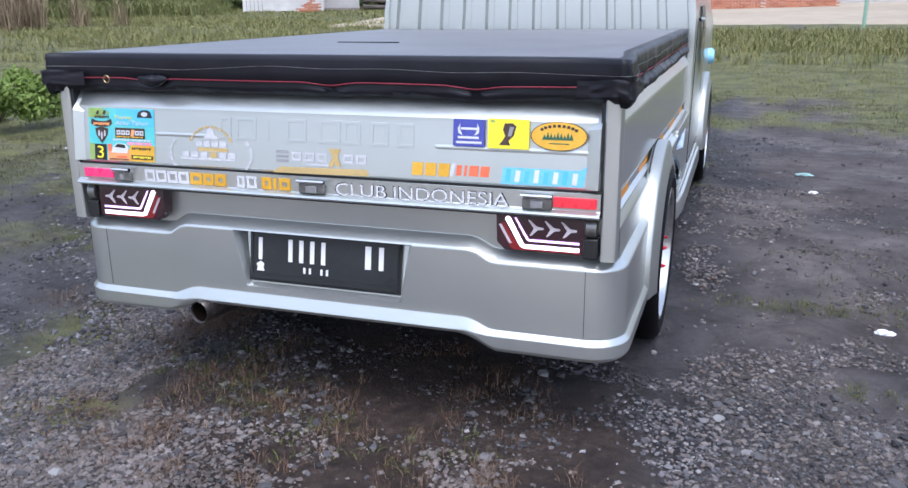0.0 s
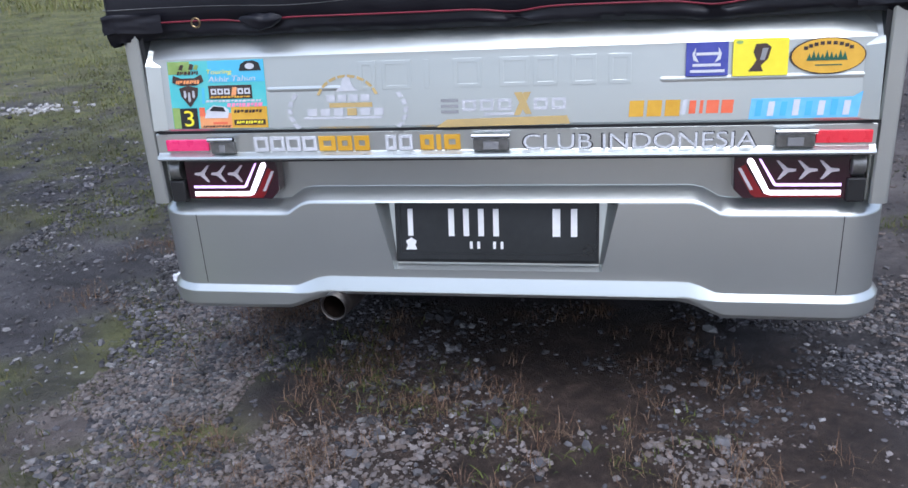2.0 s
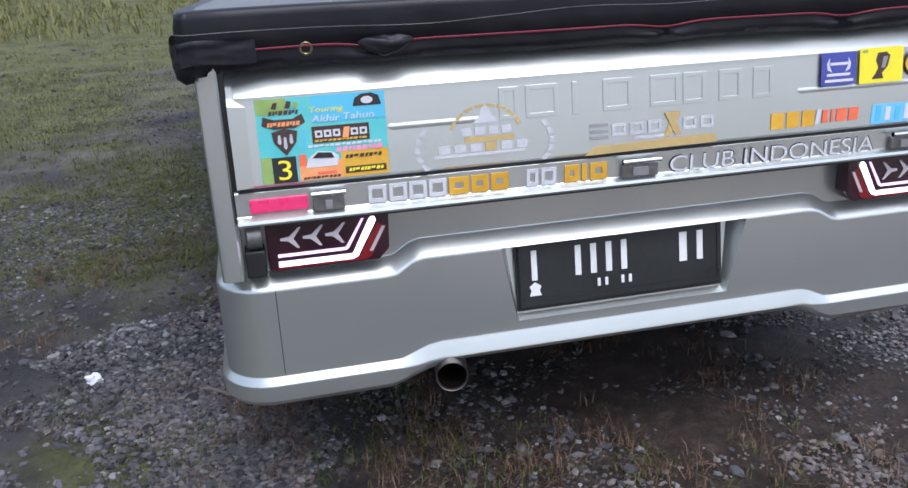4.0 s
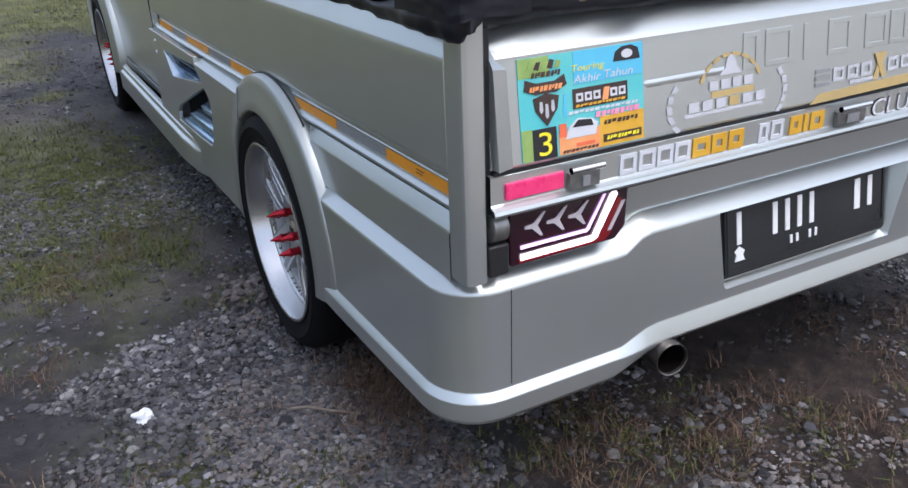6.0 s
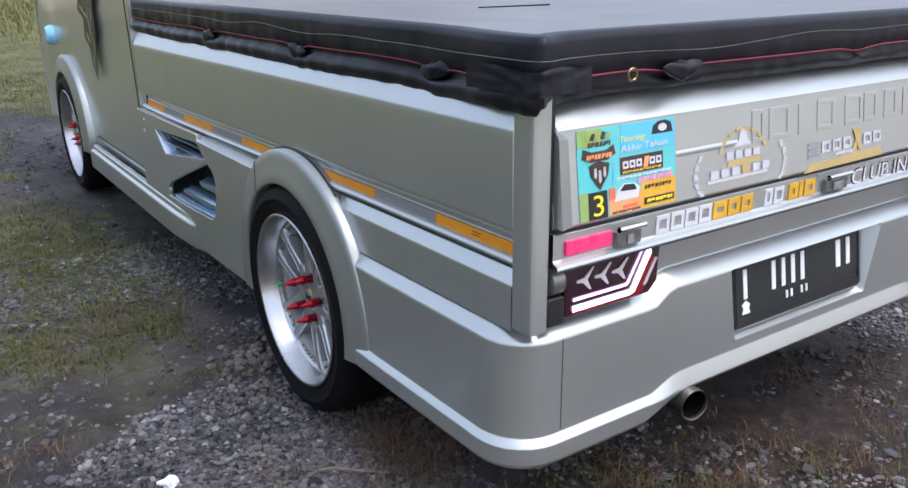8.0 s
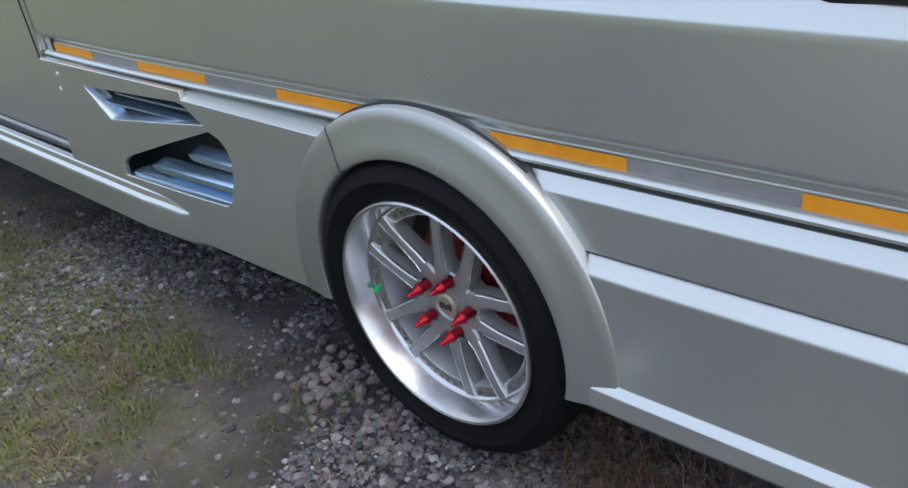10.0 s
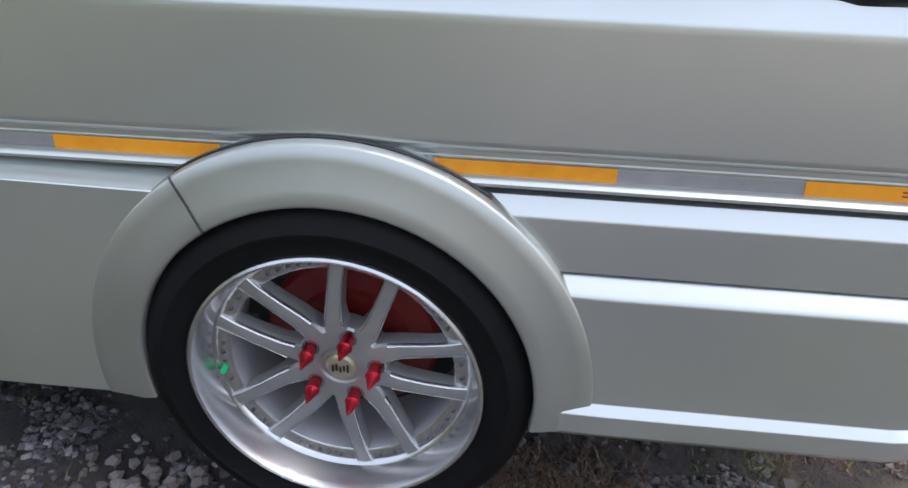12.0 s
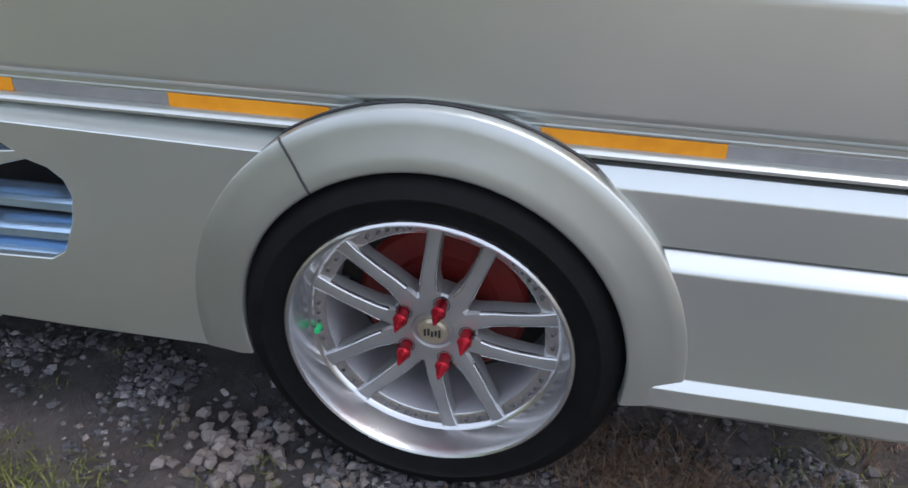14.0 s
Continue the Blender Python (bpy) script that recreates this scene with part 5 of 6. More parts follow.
stitchp = []
for i, (x, y, nx, ny) in enumerate(hem):
    big = noise.noise(Vector((x * 3.0, y * 3.0, 0)) * 1.1)
    dx, dy = tuck(x, y)
    stitchp.append((across(x) + dx + nx * 0.0062, y + dy + ny * 0.0062, 0.916 + 0.010 * noise.noise(Vector((x * 4, y * 4, 6)))))
part("stitching", tube(stitchp, 0.0006, sides=4), galvanised, tarp, "thin pale stitching line")


# ---- ground ----
def smooth01(v, lo, hi):
    v = min(max((v - lo) / (hi - lo), 0.0), 1.0)
    return v * v * (3 - 2 * v)


def n2(x, y, k, seed):
    return noise.noise(Vector((x * k, y * k, seed)))


def bumps(x, y, spots):
    return sum(h * math.exp(-((x - cx) ** 2 + (y - cy) ** 2) / (r * r)) for cx, cy, r, h in spots)


# heaps of loose gravel (+) and bare trodden mud (-)
SPOTS = ((-1.0, 0.55, 0.36, 0.55), (-0.45, -0.60, 0.34, 0.6), (1.15, 0.15, 0.36, 0.45), (-0.95, 0.15, 0.25, 0.35), (0.05, -0.75, 0.25, 0.3), (1.5, 0.75, 0.3, 0.3),
         (-1.55, 1.0, 0.24, -0.5), (0.80, -0.42, 0.28, -0.8), (1.45, 1.55, 0.4, -0.2), (-1.02, 1.12, 0.14, -0.35), (-0.88, 1.42, 0.22, -0.8), (-1.35, -0.1, 0.35, -0.5), (-1.2, 0.2, 0.12, -0.4), (-0.85, 0.30, 0.10, -0.3), (1.9, 0.3, 0.4, -0.1))


def loose(x, y):
    """Where loose gravel lies: 0 on the packed crust, 1 in the drifts."""
    return smooth01(bumps(x, y, SPOTS) + 0.8 * n2(x, y, 0.8, 5) + 0.55 * n2(x, y, 2.3, 8) + 0.4 * n2(x, y, 6, 2), -0.08, 0.22)


def earthy(x, y):
    """Brown soil with dry growth behind and beneath the bumper."""
    d = math.hypot((x - 0.12) / (0.90 if x > 0.12 else 0.70), (y + 0.08) / 0.58)
    back = 0.35 * math.exp(-((x - 0.15) / 0.6) ** 2 - ((y + 0.75) / 0.35) ** 2)
    side = 0.45 * smooth01(x, 0.9, 1.3) * smooth01(n2(x, y, 1.3, 17) + 0.5 * n2(x, y, 4, 18), -0.3, 0.25)
    return max(side, smooth01(1.15 - d + back + 0.5 * n2(x, y, 1.7, 14) + 0.35 * n2(x, y, 5, 15), 0.0, 0.6))


def dusty_lightened(x, y):
    """Dried pale mud behind and beside the truck, plus ground lightened against its shade."""
    # past y -0.8 (unseen) it stays right, to brighten what the tail reflects
    behind = smooth01(x, -1.6, -1.0) * smooth01(-y, 0.08, 0.30) * (1 - smooth01(-y, 0.8, 1.1) * (1 - smooth01(x, -0.2, 0.6)))
    beside = 0.55 * smooth01(x, 0.85, 1.15)
    further = 0.8 * smooth01(y, 2.3, 3.1) * smooth01(-x, 0.9, 1.3)
    # paler colour along the left side, offsetting the truck's shade there
    flank = 0.5 * smooth01(-x, 0.70, 0.85) * (1 - smooth01(-x, 1.3, 1.8)) * smooth01(y, 0.95, 1.15) * (1 - smooth01(y, 1.9, 2.3))
    return min(1.0, max(behind, beside, further, flank) * smooth01(n2(x, y, 1.6, 91) + 0.5 * n2(x, y, 5, 92), -0.55, 0.15))


def bounce_sand(x, y):
    """Unseen pale sand behind and beside the gravel, worn through, added to bounce light."""
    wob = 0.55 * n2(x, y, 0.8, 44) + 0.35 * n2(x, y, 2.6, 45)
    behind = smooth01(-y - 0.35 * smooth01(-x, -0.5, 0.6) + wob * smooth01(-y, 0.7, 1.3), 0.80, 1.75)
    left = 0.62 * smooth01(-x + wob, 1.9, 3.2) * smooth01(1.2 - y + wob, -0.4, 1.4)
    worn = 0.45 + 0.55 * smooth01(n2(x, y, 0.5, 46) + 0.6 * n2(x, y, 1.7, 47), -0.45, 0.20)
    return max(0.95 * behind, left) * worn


def grassy(x, y):
    """Where grass takes over with the distance from the yard's middle."""
    d = math.hypot(x - 0.6, y + 1.5)
    bare_side = 2.6 * smooth01(x, 0.5, 1.2) * (1 - smooth01(y, 6.0, 10.0))
    mossy = 0.75 * smooth01(n2(x, y, 0.9, 21) + 0.7 * n2(x, y, 3.1, 22) + 0.45 * n2(x, y, 9, 24), -0.38, 0.30) * smooth01(-0.85 - x, 0.0, 0.35) * smooth01(y, 0.5, 1.3)
    return max(mossy, smooth01(n2(x, y, 0.55, 31) + 0.6 * n2(x, y, 1.9, 33) + 0.3 * n2(x, y, 5, 36) + min((d - 5.2 - bare_side) * 0.16, 0.9) + max(min(-1.5 - x, 1.2), 0.0) * 0.16 * (1.0 if y > -0.5 else 0.3), -0.05, 0.45))


def height(x, y):
    """Slight unevenness of the yard, which rises gently far off."""
    h = 0.010 * n2(x, y, 1.3, 0) + 0.006 * n2(x, y, 5, 3) * (0.4 + loose(x, y))
    r = math.hypot(x, y)
    far = min(max((r - 6) / 20, 0), 1)
    return h - 0.004 + far * 0.08 * n2(x, y, 0.09, 9) + 0.034 * max(min(r, 70.0) - 10.0, 0.0)


def ground_material():
    m = bpy.data.materials.new("gravelly_earth")
    m.use_nodes = True
    n, l = m.node_tree.nodes, m.node_tree.links
    p = n["Principled BSDF"]
    tc = n.new("ShaderNodeTexCoord")

    def noise_tex(scale, detail=6, rough=0.6):
        t = n.new("ShaderNodeTexNoise")
        t.inputs["Scale"].default_value, t.inputs["Detail"].default_value, t.inputs["Roughness"].default_value = scale, detail, rough
        l.new(tc.outputs["Object"], t.inputs["Vector"])
        return t.outputs["Fac"]

    def ramp(src, stops):
        r = n.new("ShaderNodeValToRGB")
        e = r.color_ramp.elements
        while len(e) < len(stops):
            e.new(0.5)
        for k, (pos, c) in enumerate(stops):
            e[k].position, e[k].color = pos, (*c, 1)
        l.new(src, r.inputs["Fac"])
        return r.outputs["Color"]

    def mix(fac, a, b):
        x = n.new("ShaderNodeMix")
        x.data_type = "RGBA"
        l.new(fac, x.inputs["Factor"])
        l.new(a, x.inputs[6])
        l.new(b, x.inputs[7])
        return x.outputs[2]

    def spread(name):
        t = n.new("ShaderNodeAttribute")
        t.attribute_name = name
        return t.outputs["Fac"]

    vor = n.new("ShaderNodeTexVoronoi")
    vor.inputs["Scale"].default_value = 95
    l.new(tc.outputs["Object"], vor.inputs["Vector"])
    grit = ramp(vor.outputs["Color"], ((0.0, (0.0115, 0.0106, 0.0109)), (0.45, (0.0299, 0.0282, 0.0299)), (0.8, (0.0644, 0.0615, 0.0644)), (1.0, (0.1207, 0.1173, 0.1196))))
    crust = ramp(noise_tex(5, 12, 0.82), ((0.28, (0.0216, 0.0202, 0.0210)), (0.42, (0.0480, 0.0450, 0.0468)), (0.55, (0.0672, 0.0636, 0.0654)), (0.72, (0.1128, 0.1080, 0.1104))))
    soil = ramp(noise_tex(22, 9, 0.7), ((0.3, (0.0204, 0.0144, 0.0120)), (0.55, (0.0528, 0.0372, 0.0288)), (0.75, (0.1056, 0.0780, 0.0624))))
    turf = ramp(noise_tex(16, 8, 0.7), ((0.3, (0.058, 0.064, 0.020)), (0.5, (0.110, 0.115, 0.038)), (0.72, (0.175, 0.168, 0.065))))
    col = mix(spread("loose"), crust, grit)
    dust = ramp(noise_tex(9, 12, 0.8), ((0.3, (0.075, 0.061, 0.055)), (0.5, (0.155, 0.132, 0.120)), (0.7, (0.23, 0.205, 0.19))))
    col = mix(spread("dusty_lightened"), col, dust)
    col = mix(spread("earthy"), col, soil)
    col = mix(spread("grassy"), col, turf)
    # colour of the unseen ground that bounces light onto the truck
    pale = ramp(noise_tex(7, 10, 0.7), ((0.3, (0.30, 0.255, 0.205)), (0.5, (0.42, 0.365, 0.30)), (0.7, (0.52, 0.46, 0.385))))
    col = mix(spread("bounce_sand"), col, pale)
    blotch = n.new("ShaderNodeMix")
    blotch.data_type, blotch.blend_type = "RGBA", "MULTIPLY"
    blotch.inputs["Factor"].default_value = 1.0
    l.new(col, blotch.inputs[6])
    l.new(ramp(noise_tex(2.6, 10, 0.72), ((0.34, (0.42, 0.39, 0.38)), (0.5, (0.95, 0.93, 0.92)), (0.66, (1.45, 1.42, 1.40)))), blotch.inputs[7])
    warp = n.new("ShaderNodeVectorMath")
    warp.operation = "MULTIPLY_ADD"
    wob = n.new("ShaderNodeTexNoise")
    wob.inputs["Scale"].default_value, wob.inputs["Detail"].default_value = 3.0, 6
    l.new(tc.outputs["Object"], wob.inputs["Vector"])
    l.new(wob.outputs["Color"], warp.inputs[0])
    warp.inputs[1].default_value = (0.35, 0.35, 0.0)
    l.new(tc.outputs["Object"], warp.inputs[2])
    crack = n.new("ShaderNodeTexVoronoi")
    crack.feature = "DISTANCE_TO_EDGE"
    crack.inputs["Scale"].default_value = 2.6
    l.new(warp.outputs["Vector"], crack.inputs["Vector"])
    gap = n.new("ShaderNodeMix")
    gap.data_type, gap.blend_type = "RGBA", "MULTIPLY"
    bare = n.new("ShaderNodeMath")
    bare.operation = "SUBTRACT"
    bare.inputs[0].default_value = 1.0
    bare.use_clamp = True
    l.new(spread("loose"), bare.inputs[1])
    l.new(bare.outputs[0], gap.inputs["Factor"])
    l.new(blotch.outputs[2], gap.inputs[6])
    l.new(ramp(crack.outputs["Distance"], ((0.0, (0.74, 0.72, 0.71)), (0.012, (0.84, 0.82, 0.81)), (0.030, (1.0, 1.0, 1.0)))), gap.inputs[7])
    l.new(gap.outputs[2], p.inputs["Base Color"])
    rr = n.new("ShaderNodeMapRange")
    rr.inputs["To Min"].default_value, rr.inputs["To Max"].default_value = 0.5, 0.95
    l.new(noise_tex(1.5), rr.inputs["Value"])
    l.new(rr.outputs["Result"], p.inputs["Roughness"])
    p.inputs["Specular IOR Level"].default_value = 0.35
    b1, b2 = n.new("ShaderNodeBump"), n.new("ShaderNodeBump")
    l.new(vor.outputs["Distance"], b1.inputs["Height"])
    b1.invert = True
    l.new(spread("loose"), b1.inputs["Strength"])
    b1.inputs["Distance"].default_value = 0.006
    l.new(noise_tex(26, 10, 0.75), b2.inputs["Height"])
    b2.inputs["Distance"].default_value, b2.inputs["Strength"].default_value = 0.030, 0.9
    l.new(b1.outputs["Normal"], b2.inputs["Normal"])
    l.new(b2.outputs["Normal"], p.inputs["Normal"])
    return m


def axis(lo, hi):
    fine = list(np.arange(lo, hi + 0.01, 0.05))
    out = [hi + 0.08 * (1.2 ** k - 1) / 0.2 for k in range(1, 46)]
    inn = [lo - 0.08 * (1.2 ** k - 1) / 0.2 for k in range(1, 46)][::-1]
    return inn + fine + out


gx, gy = axis(-3.4, 2.8), axis(-2.2, 4.8)
gv = [(x, y, height(x, y)) for y in gy for x in gx]
nx_ = len(gx)
gf = [(j * nx_ + i, j * nx_ + i + 1, (j + 1) * nx_ + i + 1, (j + 1) * nx_ + i) for j in range(len(gy) - 1) for i in range(nx_ - 1)]
gm = bpy.data.meshes.new("ground")
gm.from_pydata(gv, [], gf)
gm.materials.append(ground_material())
for f in gm.polygons:
    f.use_smooth = True
for key, rule in (("loose", loose), ("earthy", earthy), ("grassy", grassy), ("dusty_lightened", dusty_lightened), ("bounce_sand", bounce_sand)):
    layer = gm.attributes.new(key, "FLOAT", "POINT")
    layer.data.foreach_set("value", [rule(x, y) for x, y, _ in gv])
ground = tagged(new("ground", gm), "dark gravelly earth with patches of dry grass", "ground", kind="structure")

rng = np.random.default_rng(5)


def scatter_mesh(name, base_v, base_f, places, sizes, spins, material, label, category, flat=0.6):
    """Many small pieces joined into one mesh."""
    nb, n = len(base_v), len(places)
    c, q = np.cos(spins), np.sin(spins)
    v = base_v[None] * sizes[:, None, :]
    x = v[..., 0] * c[:, None] - v[..., 1] * q[:, None]
    y = v[..., 0] * q[:, None] + v[..., 1] * c[:, None]
    v = np.stack([x, y, v[..., 2]], -1) + places[:, None, :]
    f = (base_f[None] + (np.arange(n) * nb)[:, None, None]).reshape(-1, base_f.shape[1])
    me = bpy.data.meshes.new(name)
    me.from_pydata(v.reshape(-1, 3).tolist(), [], f.tolist())
    me.materials.append(material)
    return tagged(new(name, me), label, category, kind="stuff")


def pebble(seed, corners):
    """A broken angular stone: the hull of some corners."""
    rnd = random.Random(seed)
    bm = bmesh.new()
    for k in range(corners):
        z = -1 + 2 * (k + 0.5) / corners
        a = 2.4 * k + rnd.uniform(-0.4, 0.4)
        r = math.sqrt(1 - z * z) * rnd.uniform(0.75, 1.1)
        bm.verts.new((r * math.cos(a), r * math.sin(a), z * rnd.uniform(0.7, 1.0)))
    bmesh.ops.convex_hull(bm, input=bm.verts)
    bmesh.ops.triangulate(bm, faces=bm.faces)
    loose_v = [v for v in bm.verts if not v.link_faces]
    bmesh.ops.delete(bm, geom=loose_v, context="VERTS")
    bm.verts.index_update()
    v = np.array([p.co[:] for p in bm.verts])
    f = np.array([[p.index for p in t.verts] for t in bm.faces])
    bm.free()
    return v, f


def grounded(xy):
    return np.array([(x, y, height(x, y)) for x, y in xy])


stone_mat = varied("mixed_gravel", ((0.0336, 0.0336, 0.0370), (0.0650, 0.0638, 0.0694), (0.0952, 0.0941, 0.1008), (0.1344, 0.1322, 0.1389), (0.0728, 0.0672, 0.0650), (0.1680, 0.1646, 0.1691), (0.0448, 0.0437, 0.0493), (0.0896, 0.0851, 0.0874), (0.3136, 0.3091, 0.3046)), 0.8, 0.25)
weathered(stone_mat, 1.9, (0.50, 0.50, 0.47), (1.15, 1.13, 1.15))


def stones(n, x0, x1, y0, y1, smin, smax, rule):
    """Gravel, thick where the rule says so."""
    xy = rng.uniform((x0, y0), (x1, y1), (n, 2))
    dens = np.array([rule(x, y) for x, y in xy])
    xy = xy[dens > rng.random(n)]
    k = len(xy)
    s = smin + (smax - smin) * rng.random(k) ** 2.5
    sz = np.stack([s * rng.uniform(0.6, 1.4, k), s * rng.uniform(0.6, 1.4, k), s * rng.uniform(0.4, 0.85, k)], -1)
    pl = grounded(xy)
    pl[:, 2] += sz[:, 2] * rng.uniform(0.0, 0.55, k)
    return pl, sz, rng.uniform(0, 6.28, k)


drift = lambda x, y: 0.10 + 0.90 * loose(x, y) * (1 - 0.7 * grassy(x, y)) * (1 - 0.45 * earthy(x, y))
thick = lambda x, y: (0.05 + 0.95 * smooth01(loose(x, y) - 0.5 + 0.6 * n2(x, y, 4.5, 52) + 0.4 * n2(x, y, 11, 53), -0.35, 0.30)) * (1 - 0.55 * earthy(x, y)) * (1 - 0.6 * grassy(x, y))
heap = lambda x, y: 0.04 + 0.96 * loose(x, y) * smooth01(n2(x, y, 2.2, 55) + 0.7 * n2(x, y, 7, 56), -0.25, 0.30)
sets = [stones(70000, -2.0, -0.6, -0.6, 2.3, 0.0030, 0.0120, thick), stones(44000, -1.3, 1.4, -1.0, -0.2, 0.0028, 0.0115, thick), stones(30000, 0.8, 2.5, -0.6, 3.2, 0.0034, 0.0115, thick),
        stones(40000, -3.8, 3.6, -1.6, 5.4, 0.004, 0.014, drift), stones(6000, -5.5, 6.0, 1.0, 9.0, 0.008, 0.022, drift), stones(9000, -2.4, 2.2, -1.5, 2.6, 0.0070, 0.0190, heap), stones(11000, -1.0, 1.4, -0.2, 0.45, 0.0028, 0.0095, thick), stones(9000, -1.10, -0.66, -0.25, 0.62, 0.0038, 0.0110, lambda x, y: smooth01(0.35 - abs(x + 0.88) + 0.3 * n2(x, y, 4, 58), 0.05, 0.30))]
pale_mat = varied("dusty_gravel", ((0.075, 0.067, 0.065), (0.130, 0.117, 0.113), (0.175, 0.161, 0.156), (0.20, 0.185, 0.178), (0.145, 0.121, 0.106), (0.215, 0.20, 0.193), (0.100, 0.089, 0.085), (0.165, 0.141, 0.126), (0.25, 0.235, 0.228)), 0.85, 0.2)
weathered(pale_mat, 1.9, (0.55, 0.52, 0.49), (1.15, 1.12, 1.13))
for k, (pl, sz, sp) in enumerate(sets):
    pv, pf = pebble(3 + k, 9 if k < 4 else 11)
    scatter_mesh("gravel", pv, pf, pl, sz, sp, pale_mat if k in (1, 2, 7) else stone_mat, "loose grey broken gravel on the earth", "gravel")


# broken stones heaped before the rear wheel
for name, k, cx, cy, ax, ay, lo, hi in (("stone_heap", 90, -0.795, 1.03, 0.045, 0.055, 0.009, 0.019), ("stone_heap", 46, -0.845, 0.86, 0.07, 0.09, 0.007, 0.015), ("stone_heap", 26, -0.80, 1.24, 0.05, 0.09, 0.005, 0.011)):
    xy = np.array([(cx, cy)]) + rng.normal(size=(k, 2)) * np.array([ax, ay])
    size = rng.uniform(lo, hi, k)
    pv, pf = pebble(int(40 + k), 12)
    scatter_mesh(name, pv, pf, grounded(xy) + np.stack([0 * size, 0 * size, size * 0.25], -1), np.stack([size, size * 0.8, size * 0.65], -1), rng.uniform(0, 6.28, k), pale_mat, "broken grey stones heaped before the rear wheel", "stones")

# pale stones lying in a row at the edge of the field
k = 70
xy = np.array([(-3.674, 3.261)]) + rng.normal(size=(k, 2)) * np.array([0.17, 0.09])
size = rng.uniform(0.012, 0.035, k)
pv, pf = pebble(21, 12)
scatter_mesh("pale_stones", pv, pf, grounded(xy) + np.array([[0, 0, 0.005]]), np.stack([size, size * 0.8, size * 0.6], -1), rng.uniform(0, 6.28, k), varied("pale_stone", ((0.30, 0.29, 0.28), (0.45, 0.44, 0.43), (0.22, 0.21, 0.20)), 0.85), "pale broken stones at the edge of the field", "stones")


# ---- grass ----
def blades(name, xy, length, width, colours, label, lean=0.5):
    """Bent blades, each of two narrow faces."""
    n = len(xy)
    base = grounded(xy)
    base[:, 2] -= 0.004
    a = rng.uniform(0, 6.28, n)
    d = np.stack([np.cos(a), np.sin(a), np.zeros(n)], -1)
    w = np.stack([-np.sin(a), np.cos(a), np.zeros(n)], -1) * (width * rng.uniform(0.6, 1.3, n))[:, None]
    L = (length * rng.uniform(0.4, 1.25, n))[:, None]
    bend = rng.uniform(0.1, 1.0, n)[:, None] * lean
    up = np.array([[0, 0, 1.0]])
    mid = base + L * 0.55 * (up + d * bend * 0.6)
    tip = base + L * (up * (1 - 0.25 * bend) + d * bend * 1.2)
    v = np.stack([base - w, base + w, mid + w * 0.7, mid - w * 0.7, tip], 1).reshape(-1, 3)
    k = np.arange(n)[:, None] * 5
    f = (k + np.array([[0, 1, 2, 3]])).tolist() + (k + np.array([[3, 2, 4]])).tolist()
    me = bpy.data.meshes.new(name)
    me.from_pydata(v.tolist(), [], f)
    me.materials.append(varied(name, colours, 0.7, 0.25))
    return tagged(new(name, me), label, "grass", kind="stuff")


def patch(n, x0, x1, y0, y1, rule):
    xy = rng.uniform((x0, y0), (x1, y1), (n, 2))
    dens = np.array([rule(x, y) for x, y in xy])
    return xy[dens > rng.random(n)]


def tufts(xy, n, reach):
    """Several blades round each root."""
    k = rng.integers(0, len(xy), n)
    return xy[k] + rng.normal(size=(n, 2)) * reach


DRY = ((0.095, 0.055, 0.036), (0.16, 0.098, 0.062), (0.060, 0.036, 0.025), (0.24, 0.165, 0.11), (0.085, 0.062, 0.032))
MIXED = ((0.040, 0.052, 0.014), (0.070, 0.075, 0.022), (0.095, 0.088, 0.034), (0.038, 0.052, 0.014), (0.12, 0.105, 0.048))
GREEN = ((0.135, 0.148, 0.046), (0.17, 0.178, 0.060), (0.21, 0.203, 0.078), (0.145, 0.157, 0.050), (0.245, 0.220, 0.098))
# dry low growth behind and under the bumper
tufted = lambda x, y: smooth01(1.15 - math.hypot((x + 0.05) / 0.80, (y + 0.12) / 0.50), 0.0, 0.4) * smooth01(n2(x, y, 3.5, 71) + 0.5 * n2(x, y, 9, 72), -0.2, 0.25)
bx = tufts(np.concatenate([patch(1500, -1.2, 1.0, -0.75, 0.45, tufted), patch(260, -1.5, -0.85, 0.3, 1.9, lambda x, y: smooth01(n2(x, y, 2.5, 75), 0.0, 0.3)), rng.normal(size=(160, 2)) * np.array([0.06, 0.13]) + np.array([-0.70, 0.36])]), 7000, 0.016)
blades("dry_grass", bx, 0.038, 0.0010, DRY, "short dry brown grass behind the bumper", 1.6)
# sparse growth through the gravel beside the truck
sparse = lambda x, y: smooth01(n2(x, y, 0.9, 21) + 0.7 * n2(x, y, 3.1, 22), 0.12, 0.5) + 0.8 * grassy(x, y)
near = tufts(np.concatenate([patch(9000, -4.2, -0.85, -0.6, 7.0, sparse), patch(4000, 0.95, 4.5, 0.6, 8.0, sparse), patch(3000, -0.8, 0.9, 4.2, 9.0, sparse)]), 42000, 0.03)
blades("sparse_grass", near, 0.034, 0.0017, MIXED, "sparse low grass growing through the gravel", 1.4)
MOSSY = ((0.070, 0.090, 0.020), (0.10, 0.115, 0.028), (0.050, 0.070, 0.018), (0.14, 0.13, 0.045), (0.085, 0.09, 0.03))
wx = []
